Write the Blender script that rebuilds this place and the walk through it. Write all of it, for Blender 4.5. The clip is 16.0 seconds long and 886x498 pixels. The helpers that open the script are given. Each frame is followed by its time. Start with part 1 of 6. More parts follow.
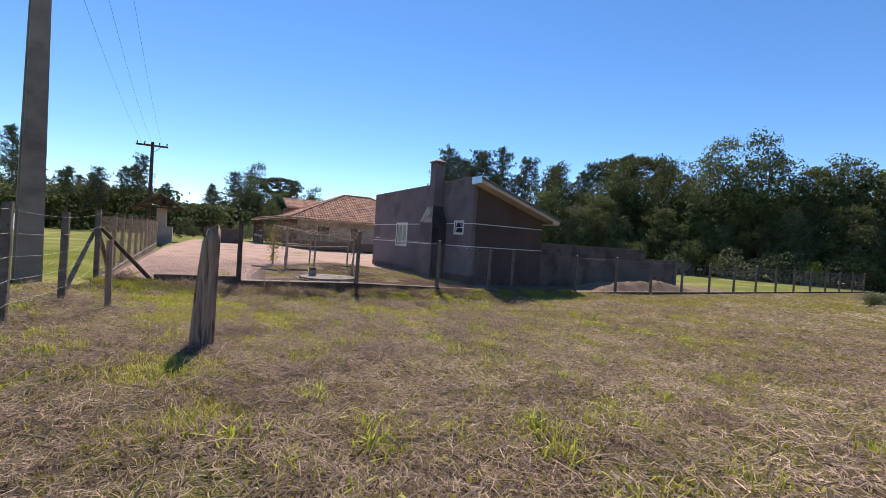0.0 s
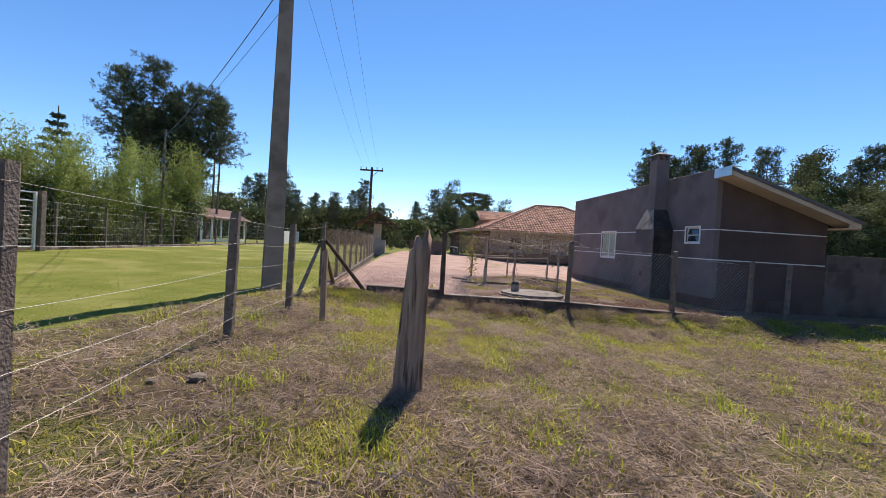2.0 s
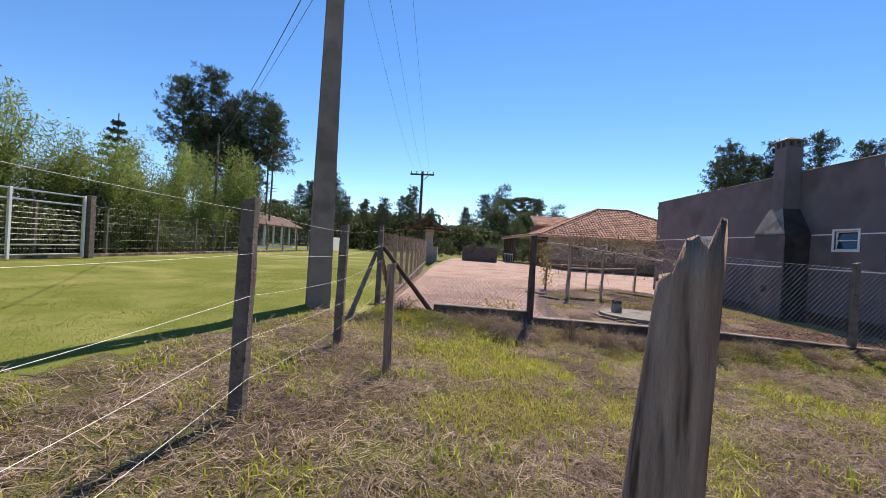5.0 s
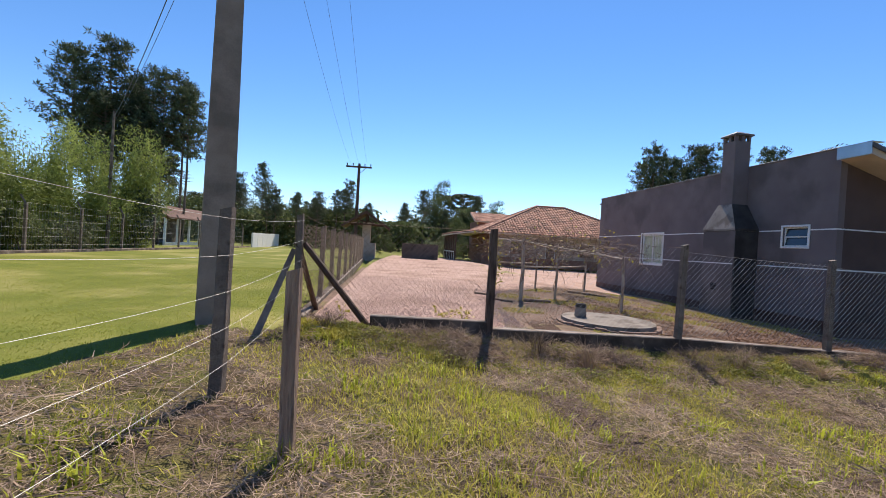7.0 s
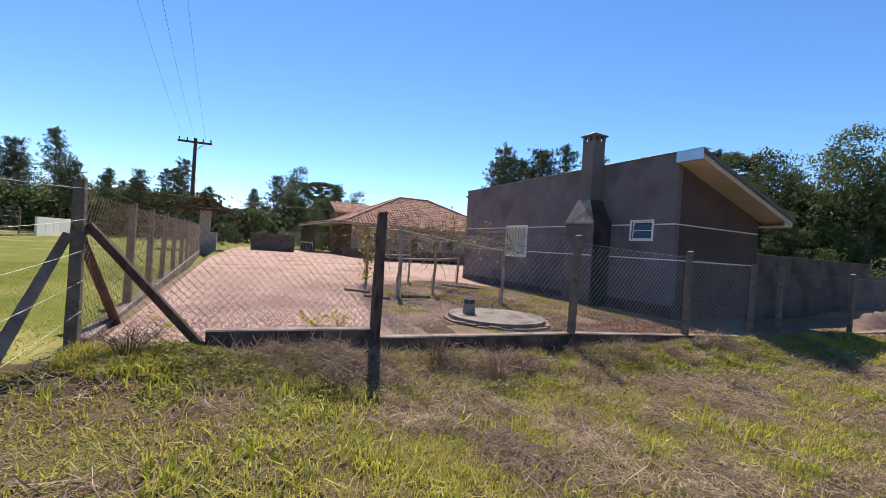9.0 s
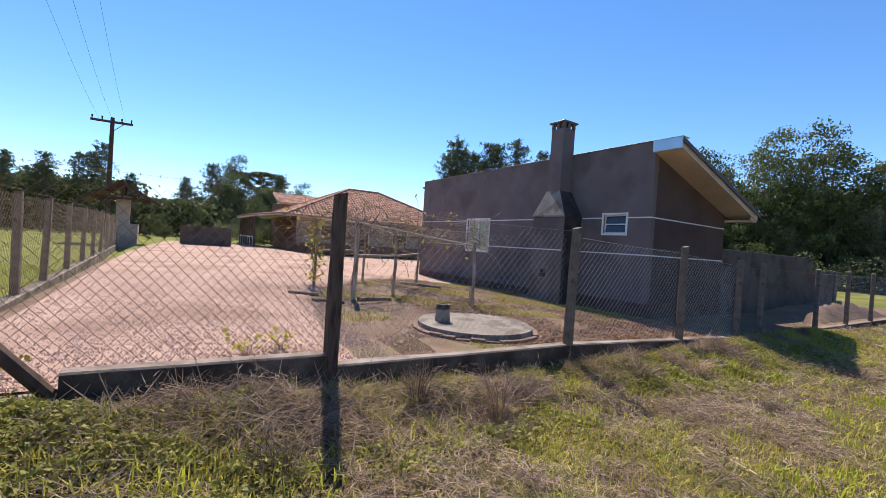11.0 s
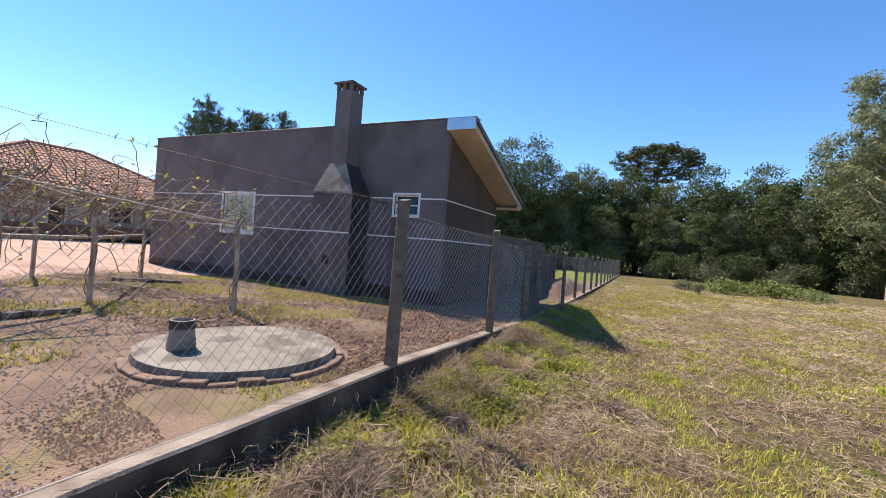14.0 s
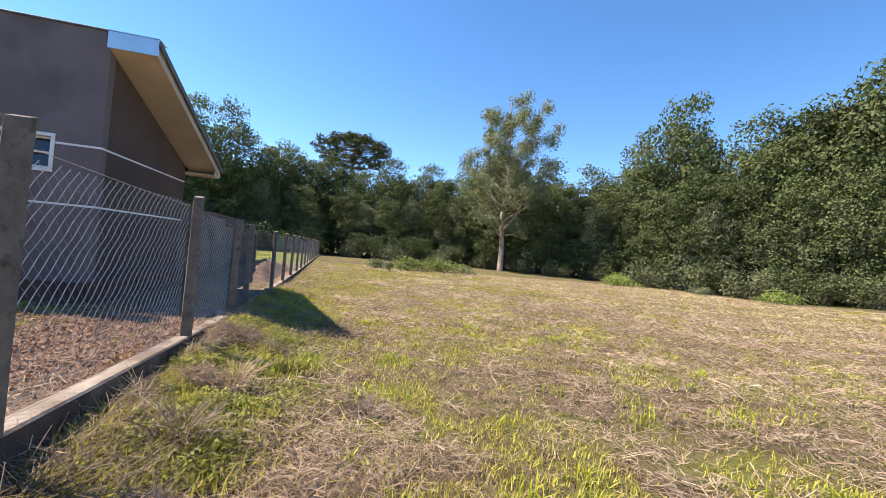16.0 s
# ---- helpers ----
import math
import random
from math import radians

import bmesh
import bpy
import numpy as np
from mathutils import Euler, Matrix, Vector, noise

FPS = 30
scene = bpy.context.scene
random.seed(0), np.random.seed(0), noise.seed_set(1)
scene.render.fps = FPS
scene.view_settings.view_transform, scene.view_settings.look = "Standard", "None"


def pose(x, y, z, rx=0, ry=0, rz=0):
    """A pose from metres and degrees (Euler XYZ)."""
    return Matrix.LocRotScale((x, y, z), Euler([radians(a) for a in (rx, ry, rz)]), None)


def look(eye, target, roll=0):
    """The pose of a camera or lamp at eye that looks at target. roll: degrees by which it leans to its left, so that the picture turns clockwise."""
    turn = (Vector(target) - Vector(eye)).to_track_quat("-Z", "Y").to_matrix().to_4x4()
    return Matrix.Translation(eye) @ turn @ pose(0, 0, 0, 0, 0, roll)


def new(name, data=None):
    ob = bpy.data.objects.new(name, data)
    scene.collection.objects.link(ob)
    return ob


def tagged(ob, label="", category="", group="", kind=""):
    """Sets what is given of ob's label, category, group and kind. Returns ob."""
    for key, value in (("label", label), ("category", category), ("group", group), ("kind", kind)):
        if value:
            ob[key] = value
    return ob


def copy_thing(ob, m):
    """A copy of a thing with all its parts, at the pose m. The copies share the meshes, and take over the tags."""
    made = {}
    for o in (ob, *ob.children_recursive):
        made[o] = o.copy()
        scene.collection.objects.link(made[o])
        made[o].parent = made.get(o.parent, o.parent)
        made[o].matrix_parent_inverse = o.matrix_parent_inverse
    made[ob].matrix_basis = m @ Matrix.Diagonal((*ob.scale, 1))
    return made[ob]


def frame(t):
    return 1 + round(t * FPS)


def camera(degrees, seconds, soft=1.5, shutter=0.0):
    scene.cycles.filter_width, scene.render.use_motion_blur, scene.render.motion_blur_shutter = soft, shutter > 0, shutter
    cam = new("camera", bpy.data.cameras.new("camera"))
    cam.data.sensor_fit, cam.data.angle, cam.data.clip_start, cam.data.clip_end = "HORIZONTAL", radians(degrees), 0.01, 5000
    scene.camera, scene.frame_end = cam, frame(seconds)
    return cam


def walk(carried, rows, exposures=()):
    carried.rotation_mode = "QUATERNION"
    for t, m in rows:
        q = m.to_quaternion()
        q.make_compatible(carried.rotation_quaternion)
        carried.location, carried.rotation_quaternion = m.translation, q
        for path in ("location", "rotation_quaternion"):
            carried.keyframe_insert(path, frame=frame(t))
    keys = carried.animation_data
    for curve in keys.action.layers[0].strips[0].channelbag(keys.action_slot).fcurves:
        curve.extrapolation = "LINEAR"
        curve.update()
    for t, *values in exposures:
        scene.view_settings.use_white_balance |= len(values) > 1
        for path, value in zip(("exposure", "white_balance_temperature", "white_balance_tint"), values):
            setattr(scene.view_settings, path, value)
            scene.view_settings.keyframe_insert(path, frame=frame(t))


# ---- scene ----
cam = camera(93.5, 16.0, soft=0.75)
METRES, EYE, TILT, LEAN, TURN = 11.88, 1.35, 0.0, 0.0, 0.0
ROWS = [
    (0.0, 0.0, 0.0, 0.0, 0.06, -0.94, -3.76),
    (0.5, -0.0144, 0.0354, 0.0012, 5.21, -1.24, -3.62),
    (1.0, -0.032, 0.071, -0.0031, 16.26, -1.46, -3.47),
    (1.5, -0.0506, 0.1023, -0.0101, 24.52, -1.22, -3.37),
    (2.0, -0.0819, 0.14, -0.0056, 25.34, -0.97, -3.44),
    (2.5, -0.1021, 0.168, -0.0076, 25.85, -0.76, -3.47),
    (3.0, -0.1253, 0.196, -0.0068, 29.98, -0.78, -3.41),
    (3.5, -0.1523, 0.2133, -0.0087, 31.54, -0.54, -3.42),
    (4.0, -0.179, 0.23, -0.006, 31.89, -0.45, -3.49),
    (6.5, -0.28, 0.3699, -0.0124, 27.76, -0.5, -3.41),
    (7.0, -0.2974, 0.397, -0.0098, 23.19, -0.37, -3.47),
    (7.5, -0.3135, 0.4243, -0.0123, 18.4, -0.29, -3.57),
    (8.0, -0.3258, 0.4505, -0.0116, 13.54, -0.23, -3.68),
    (8.5, -0.3421, 0.4745, -0.015, 8.15, -0.12, -3.78),
    (11.0, -0.3907, 0.6085, -0.0171, -3.07, -0.52, -3.87),
    (11.5, -0.3867, 0.6407, -0.0159, -5.71, -0.6, -3.85),
    (12.0, -0.3845, 0.6674, -0.0177, -14.12, -0.4, -3.96),
    (12.5, -0.3865, 0.6967, -0.0186, -20.67, -0.3, -4.17),
    (13.0, -0.3813, 0.7295, -0.0223, -21.98, -0.5, -4.19),
    (13.5, -0.3771, 0.756, -0.0227, -25.02, -0.55, -4.29),
    (14.0, -0.3769, 0.7783, -0.0221, -34.55, -0.35, -4.5),
    (14.5, -0.3664, 0.7993, -0.0249, -46.11, -0.39, -4.8),
    (15.0, -0.3545, 0.8215, -0.024, -55.54, -0.13, -5.07),
    (15.5, -0.3447, 0.8377, -0.0253, -65.96, 0.35, -5.23),
    (16.0, -0.3338, 0.855, -0.0273, -74.82, 0.52, -5.35),
]
EXPOSURES = [(0.0, 0.57, 6450, 14), (4.0, 0.6, 6450, 14), (8.5, 0.66, 6480, 14), (11.0, 0.78, 6480, 14), (12.5, 0.86, 6450, 13), (14.5, 1.1, 6550, 11), (16.0, 1.28, 6700, 11)]
walk(cam, [(t, pose(0, 0, EYE, TILT, LEAN, TURN) @ pose(METRES * x, METRES * y, METRES * z, 90 + pitch, roll, yaw)) for t, x, y, z, yaw, pitch, roll in ROWS], EXPOSURES)

# ---- world, sun ----
SUN_AZ, SUN_EL = 13.4, 51.5   # degrees left of +y, degrees above the horizon
world = bpy.data.worlds.new("sky")
scene.world = world
world.use_nodes = True
wn = world.node_tree.nodes
sky = wn.new("ShaderNodeTexSky")
sky.sky_type, sky.sun_disc = "NISHITA", False
sky.sun_elevation, sky.sun_rotation = radians(SUN_EL), radians(-SUN_AZ)
sky.altitude, sky.air_density, sky.dust_density, sky.ozone_density = 2100, 1.0, 0.04, 2.4
deep = wn.new("ShaderNodeHueSaturation")
deep.inputs["Saturation"].default_value = 1.2
world.node_tree.links.new(sky.outputs[0], deep.inputs["Color"])
world.node_tree.links.new(deep.outputs[0], wn["Background"].inputs[0])
wn["Background"].inputs[1].default_value = 0.125
sun = new("sun", bpy.data.lights.new("sun", "SUN"))
sun.data.energy, sun.data.angle, sun.data.color = 5.0, radians(0.55), (1.0, 0.91, 0.77)
sun.matrix_world = look((0, 0, 0), (math.sin(radians(SUN_AZ)) * math.cos(radians(SUN_EL)), -math.cos(radians(SUN_AZ)) * math.cos(radians(SUN_EL)), -math.sin(radians(SUN_EL))))

# ---- helpers of the scene ----
FA = 29.8                                     # turn of the plot's fence from the x axis
FR = pose(-2.6, 12.73, 0, 0, 0, FA)           # plot frame: a along the front fence, b into the plot
RND = random.Random(7)


def W(a, b, z=0.0):
    return FR @ Vector((a, b, z))


def AB(x, y):
    p = FR.inverted() @ Vector((x, y, 0))
    return p.x, p.y


def smooth(e0, e1, v):
    k = min(1.0, max(0.0, (v - e0) / (e1 - e0)))
    return k * k * (3 - 2 * k)


def lerp_at(v, xs, ys):
    return float(np.interp(v, xs, ys))


def field_z(x, y):
    return -0.5 * smooth(1.5, 11.5, y + 0.5 * x)


def inside_z(a, b):
    front = lerp_at(a, (-6, 0, 4, 5.6, 20), (-0.05, -0.13, -0.3, -0.38, -0.45))
    return front * (1 - smooth(2, 14, b) * (1 - smooth(1, 5, a)))


def ground_z(a, b):
    """Height of the ground at a place of the plot frame, without its small bumps."""
    p = W(a, b)
    if b >= 0.02 and a > -6.3:
        return inside_z(a, b)
    f = field_z(p.x, p.y)
    if b > -3 and a > -6.3:
        f += 0.16 * math.exp(-(b / 0.75) ** 2) * (1 - smooth(8, 14, a))
    if a < -6.2:
        k = smooth(-6.2, -7.6, a)
        return f * (1 - k) - 0.06 * k
    return f


def lane_edge(b):
    """Where the lane's lawn begins; the mown straw reaches a little past the lane fence."""
    return lerp_at(b, (-16, -5.5, -2.5, -0.8, 0.3), (-9.3, -8.5, -7.8, -7.3, -6.25))


def gz(x, y):
    return ground_z(*AB(x, y))


def thing(name, m, label, category, group="", kind=""):
    ob = new(name)
    ob.empty_display_size = 0.1
    ob.matrix_world = m
    return tagged(ob, label, category, group, kind)


def finish(ob, mat, smooth_shade=False):
    for m in mat if isinstance(mat, (list, tuple)) else [mat]:
        ob.data.materials.append(m)
    if smooth_shade:
        ob.data.polygons.foreach_set("use_smooth", [True] * len(ob.data.polygons))
    return ob


def part(name, bm, mat, parent, label="", smooth_shade=False):
    me = bpy.data.meshes.new(name)
    bm.normal_update()
    bm.to_mesh(me)
    bm.free()
    ob = new(name, me)
    finish(ob, mat, smooth_shade)
    if parent is not None:
        ob.parent = parent
    return tagged(ob, label) if label else ob


def raw(name, verts, faces, mat, parent=None, label="", smooth_shade=False):
    me = bpy.data.meshes.new(name)
    me.from_pydata([tuple(v) for v in verts], [], faces)
    me.update()
    ob = new(name, me)
    finish(ob, mat, smooth_shade)
    if parent is not None:
        ob.parent = parent
    return tagged(ob, label) if label else ob


def soup(name, tris, mat, parent=None, label=""):
    """A mesh of loose triangles from an array of shape (n, 3, 3)."""
    n = len(tris)
    me = bpy.data.meshes.new(name)
    me.vertices.add(n * 3)
    me.vertices.foreach_set("co", np.asarray(tris, dtype=np.float32).reshape(-1))
    me.loops.add(n * 3)
    me.loops.foreach_set("vertex_index", np.arange(n * 3, dtype=np.int32))
    me.polygons.add(n)
    me.polygons.foreach_set("loop_start", np.arange(0, n * 3, 3, dtype=np.int32))
    me.update(calc_edges=True)
    ob = new(name, me)
    finish(ob, mat)
    if parent is not None:
        ob.parent = parent
    return tagged(ob, label) if label else ob


def quads(name, q, mat, parent=None, label=""):
    """A mesh of loose quads from an array of shape (n, 4, 3)."""
    n = len(q)
    me = bpy.data.meshes.new(name)
    me.vertices.add(n * 4)
    me.vertices.foreach_set("co", np.asarray(q, dtype=np.float32).reshape(-1))
    me.loops.add(n * 4)
    me.loops.foreach_set("vertex_index", np.arange(n * 4, dtype=np.int32))
    me.polygons.add(n)
    me.polygons.foreach_set("loop_start", np.arange(0, n * 4, 4, dtype=np.int32))
    me.update(calc_edges=True)
    ob = new(name, me)
    finish(ob, mat)
    if parent is not None:
        ob.parent = parent
    return tagged(ob, label) if label else ob


def box(bm, x0, x1, y0, y1, z0, z1, bevel=0.0, m=None):
    r = bmesh.ops.create_cube(bm, size=1.0)
    t = Matrix.Translation(((x0 + x1) / 2, (y0 + y1) / 2, (z0 + z1) / 2)) @ Matrix.Diagonal((x1 - x0, y1 - y0, z1 - z0, 1))
    bmesh.ops.transform(bm, matrix=(m @ t) if m else t, verts=r["verts"])
    if bevel:
        es = list({e for v in r["verts"] for e in v.link_edges})
        bmesh.ops.bevel(bm, geom=es, offset=bevel, segments=1, affect="EDGES")
    return bm


def boxed(*args, **kw):
    return box(bmesh.new(), *args, **kw)


def tube(bm, p, q, r0, r1, sides=8, caps=True):
    p, q = Vector(p), Vector(q)
    d = q - p
    m = Matrix.Translation((p + q) / 2) @ d.to_track_quat("Z", "Y").to_matrix().to_4x4()
    bmesh.ops.create_cone(bm, cap_ends=caps, segments=sides, radius1=r0, radius2=r1, depth=d.length, matrix=m)
    return bm


def prism(bm, poly, y0, y1):
    """An upright outline in the x-z plane, pushed from y0 to y1."""
    a = [bm.verts.new((x, y0, z)) for x, z in poly]
    b = [bm.verts.new((x, y1, z)) for x, z in poly]
    n = len(poly)
    bm.faces.new(a)
    bm.faces.new(b[::-1])
    for i in range(n):
        bm.faces.new((a[(i + 1) % n], a[i], b[i], b[(i + 1) % n]))
    return bm


def wire_tube(points, r, sides=3):
    """Faces of a thin wire through points."""
    vs, fs = [], []
    for i, p in enumerate(points):
        d = (Vector(points[min(i + 1, len(points) - 1)]) - Vector(points[max(i - 1, 0)])).normalized()
        s = d.cross(Vector((0, 0, 1)))
        s = s.normalized() if s.length > 1e-4 else Vector((1, 0, 0))
        u = s.cross(d)
        for k in range(sides):
            w = 2 * math.pi * k / sides
            vs.append(Vector(p) + r * (math.cos(w) * s + math.sin(w) * u))
        if i:
            o = (i - 1) * sides
            for k in range(sides):
                fs.append((o + k, o + (k + 1) % sides, o + sides + (k + 1) % sides, o + sides + k))
    return vs, fs


class Gather:
    def __init__(self):
        self.v, self.f = [], []

    def add(self, vs, fs):
        o = len(self.v)
        self.v += list(vs)
        self.f += [tuple(i + o for i in f) for f in fs]

    def wire(self, points, r, sides=3):
        self.add(*wire_tube(points, r, sides))


# ---- materials ----
def material(name, c0, c1, scale=6.0, rough=0.85, fine=60.0, bump=0.25, dist=0.01, metal=0.0, c2=None, c2_scale=1.2, c2_edge=(0.5, 0.62), spread=0.0, thin=0.0, stretch=None, spec=0.3):
    m = bpy.data.materials.new(name)
    m.use_nodes = True
    nt = m.node_tree
    n, l = nt.nodes, nt.links
    bsdf = n["Principled BSDF"]
    co = n.new("ShaderNodeTexCoord")
    src = co.outputs["Object"]
    if stretch:
        mp = n.new("ShaderNodeMapping")
        mp.inputs["Scale"].default_value = stretch
        l.new(src, mp.inputs["Vector"])
        src = mp.outputs[0]
    big = n.new("ShaderNodeTexNoise")
    big.inputs["Scale"].default_value, big.inputs["Detail"].default_value = scale, 6
    l.new(src, big.inputs["Vector"])
    ramp = n.new("ShaderNodeMapRange")
    ramp.inputs["From Min"].default_value, ramp.inputs["From Max"].default_value = 0.32, 0.68
    l.new(big.outputs["Fac"], ramp.inputs["Value"])
    mix = n.new("ShaderNodeMix")
    mix.data_type = "RGBA"
    mix.inputs["A"].default_value, mix.inputs["B"].default_value = (*c0, 1), (*c1, 1)
    l.new(ramp.outputs[0], mix.inputs["Factor"])
    out = mix.outputs["Result"]
    if c2:
        n2 = n.new("ShaderNodeTexNoise")
        n2.inputs["Scale"].default_value, n2.inputs["Detail"].default_value = c2_scale, 5
        l.new(src, n2.inputs["Vector"])
        r2 = n.new("ShaderNodeMapRange")
        r2.inputs["From Min"].default_value, r2.inputs["From Max"].default_value = c2_edge
        l.new(n2.outputs["Fac"], r2.inputs["Value"])
        m2 = n.new("ShaderNodeMix")
        m2.data_type = "RGBA"
        m2.inputs["B"].default_value = (*c2, 1)
        l.new(r2.outputs[0], m2.inputs["Factor"])
        l.new(out, m2.inputs["A"])
        out = m2.outputs["Result"]
    if spread:
        geo = n.new("ShaderNodeNewGeometry")
        info = n.new("ShaderNodeObjectInfo")
        add = n.new("ShaderNodeMath")
        add.operation = "ADD"
        l.new(geo.outputs["Random Per Island"], add.inputs[0])
        l.new(info.outputs["Random"], add.inputs[1])
        mr = n.new("ShaderNodeMapRange")
        mr.inputs["From Max"].default_value = 2.0
        mr.inputs["To Min"].default_value, mr.inputs["To Max"].default_value = 1 - spread, 1 + spread
        l.new(add.outputs[0], mr.inputs["Value"])
        hs = n.new("ShaderNodeHueSaturation")
        l.new(mr.outputs[0], hs.inputs["Value"])
        l.new(out, hs.inputs["Color"])
        out = hs.outputs[0]
    fn = n.new("ShaderNodeTexNoise")
    fn.inputs["Scale"].default_value, fn.inputs["Detail"].default_value = fine, 4
    l.new(src, fn.inputs["Vector"])
    fm = n.new("ShaderNodeMapRange")
    fm.inputs["To Min"].default_value, fm.inputs["To Max"].default_value = 0.78, 1.2
    l.new(fn.outputs["Fac"], fm.inputs["Value"])
    h2 = n.new("ShaderNodeHueSaturation")
    l.new(fm.outputs[0], h2.inputs["Value"])
    l.new(out, h2.inputs["Color"])
    out = h2.outputs[0]
    l.new(out, bsdf.inputs["Base Color"])
    bsdf.inputs["Roughness"].default_value, bsdf.inputs["Metallic"].default_value = rough, metal
    bsdf.inputs["Specular IOR Level"].default_value = spec
    if bump:
        b = n.new("ShaderNodeBump")
        b.inputs["Strength"].default_value, b.inputs["Distance"].default_value = bump, dist
        l.new(fn.outputs["Fac"], b.inputs["Height"])
        l.new(b.outputs[0], bsdf.inputs["Normal"])
    if thin:
        tr = n.new("ShaderNodeBsdfTranslucent")
        l.new(out, tr.inputs["Color"])
        ms = n.new("ShaderNodeMixShader")
        ms.inputs[0].default_value = thin
        l.new(bsdf.outputs[0], ms.inputs[1])
        l.new(tr.outputs[0], ms.inputs[2])
        l.new(ms.outputs[0], n["Material Output"].inputs["Surface"])
    return m


M_FIELD = material("mown_field", (0.088, 0.062, 0.04), (0.18, 0.134, 0.08), 4.0, 0.95, 70, 1.0, 0.04, c2=(0.145, 0.14, 0.04), c2_scale=1.1, c2_edge=(0.46, 0.62), spec=0.1)
M_LAWN = material("green_lawn", (0.115, 0.135, 0.023), (0.168, 0.175, 0.037), 1.2, 0.95, 120, 0.5, 0.012, c2=(0.27, 0.245, 0.085), c2_scale=0.35, c2_edge=(0.5, 0.68), spec=0.1)
M_SOIL = material("garden_soil", (0.15, 0.1, 0.075), (0.25, 0.172, 0.13), 2.5, 0.95, 60, 0.9, 0.025, c2=(0.18, 0.15, 0.065), c2_scale=0.8, c2_edge=(0.54, 0.66), spec=0.1)
M_GRAVEL = material("pink_gravel", (0.36, 0.235, 0.185), (0.47, 0.325, 0.265), 1.5, 0.95, 110, 0.9, 0.015, c2=(0.3, 0.195, 0.15), c2_scale=0.6, spec=0.15)
M_CONCRETE = material("weathered_concrete", (0.125, 0.1, 0.083), (0.225, 0.185, 0.155), 7, 0.9, 55, 0.9, 0.012, c2=(0.09, 0.068, 0.052), c2_scale=14, c2_edge=(0.55, 0.72))
M_POLE = material("pole_concrete", (0.27, 0.21, 0.17), (0.36, 0.29, 0.24), 3, 0.9, 60, 0.3, 0.006, c2=(0.2, 0.16, 0.13), c2_scale=1.2)
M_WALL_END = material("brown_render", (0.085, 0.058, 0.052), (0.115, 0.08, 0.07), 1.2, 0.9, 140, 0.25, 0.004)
M_PLINTH = material("stained_plinth", (0.09, 0.05, 0.04), (0.16, 0.1, 0.08), 2.2, 0.95, 60, 0.4, 0.006)
M_KERB = material("kerb_concrete", (0.2, 0.15, 0.118), (0.34, 0.275, 0.225), 6, 0.9, 60, 0.6, 0.008, c2=(0.08, 0.058, 0.045), c2_scale=2.2, c2_edge=(0.36, 0.64))
M_SLAB = material("slab_concrete", (0.21, 0.18, 0.155), (0.31, 0.27, 0.235), 2.5, 0.9, 60, 0.5, 0.006, c2=(0.16, 0.13, 0.11), c2_scale=3)
# one kerb concrete in two colours: sides darkened as shade, top paler as lit
M_KERB_SHADED = material("shaded_concrete", (0.1, 0.075, 0.06), (0.17, 0.13, 0.105), 5, 0.95, 60, 0.7, 0.01, c2=(0.055, 0.04, 0.032), c2_scale=2.2, c2_edge=(0.4, 0.62))
M_KERB_LIT = material("lit_concrete", (0.2, 0.155, 0.125), (0.33, 0.27, 0.225), 6, 0.9, 60, 0.6, 0.008, c2=(0.15, 0.11, 0.085), c2_scale=3)
M_BRICK_OLD = material("old_brick", (0.15, 0.095, 0.072), (0.25, 0.165, 0.125), 5, 0.92, 60, 0.6, 0.008, spread=0.3)
M_STUMP = material("split_grey_log", (0.26, 0.172, 0.128), (0.45, 0.332, 0.255), 4, 0.9, 40, 0.9, 0.015, c2=(0.1, 0.065, 0.045), c2_scale=5, c2_edge=(0.55, 0.68), stretch=(5, 5, 0.45))
M_PALEWOOD = material("bleached_wood", (0.36, 0.29, 0.23), (0.5, 0.42, 0.34), 4, 0.9, 40, 0.6, 0.008, c2=(0.26, 0.2, 0.15), c2_scale=5, stretch=(4, 4, 0.6))
M_DEADWEED = material("dead_weed", (0.17, 0.118, 0.1), (0.28, 0.205, 0.165), 5, 0.9, 20, 0.0, spread=0.5)
M_CLOD = material("soil_clod", (0.22, 0.13, 0.085), (0.36, 0.235, 0.16), 6, 0.95, 30, 0.0, spread=0.4)
# near-black that puts the shade on the chimney's flank into colour
M_FLANK_SHADE = material("flank_shade", (0.03, 0.027, 0.026), (0.07, 0.06, 0.057), 2.5, 0.95, 60, 0.2, 0.004)
M_WALL = material("grey_render", (0.155, 0.126, 0.126), (0.192, 0.16, 0.158), 1.2, 0.9, 140, 0.3, 0.005, c2=(0.125, 0.106, 0.102), c2_scale=0.7)
M_WALL_LOW = material("raw_render", (0.105, 0.085, 0.076), (0.15, 0.125, 0.112), 1.5, 0.92, 100, 0.35, 0.005, c2=(0.075, 0.06, 0.052), c2_scale=1.4)
M_WHITE = material("white_paint", (0.74, 0.73, 0.7), (0.82, 0.81, 0.79), 4, 0.5, 60, 0.1, 0.002)
M_SOFFIT = material("soffit_paint", (0.52, 0.43, 0.34), (0.62, 0.52, 0.42), 2, 0.6, 60, 0.1, 0.002)
M_FLASH = material("zinc_flashing", (0.5, 0.53, 0.56), (0.62, 0.65, 0.68), 3, 0.28, 50, 0.1, 0.002, metal=0.9)
M_ROOF_SHEET = material("dark_roof_sheet", (0.1, 0.1, 0.11), (0.16, 0.15, 0.15), 3, 0.6, 50, 0.2, 0.004)
M_TILE = material("terracotta_tile", (0.34, 0.155, 0.1), (0.47, 0.25, 0.165), 2, 0.85, 60, 0.4, 0.01, c2=(0.2, 0.1, 0.07), c2_scale=1.5, spread=0.25)
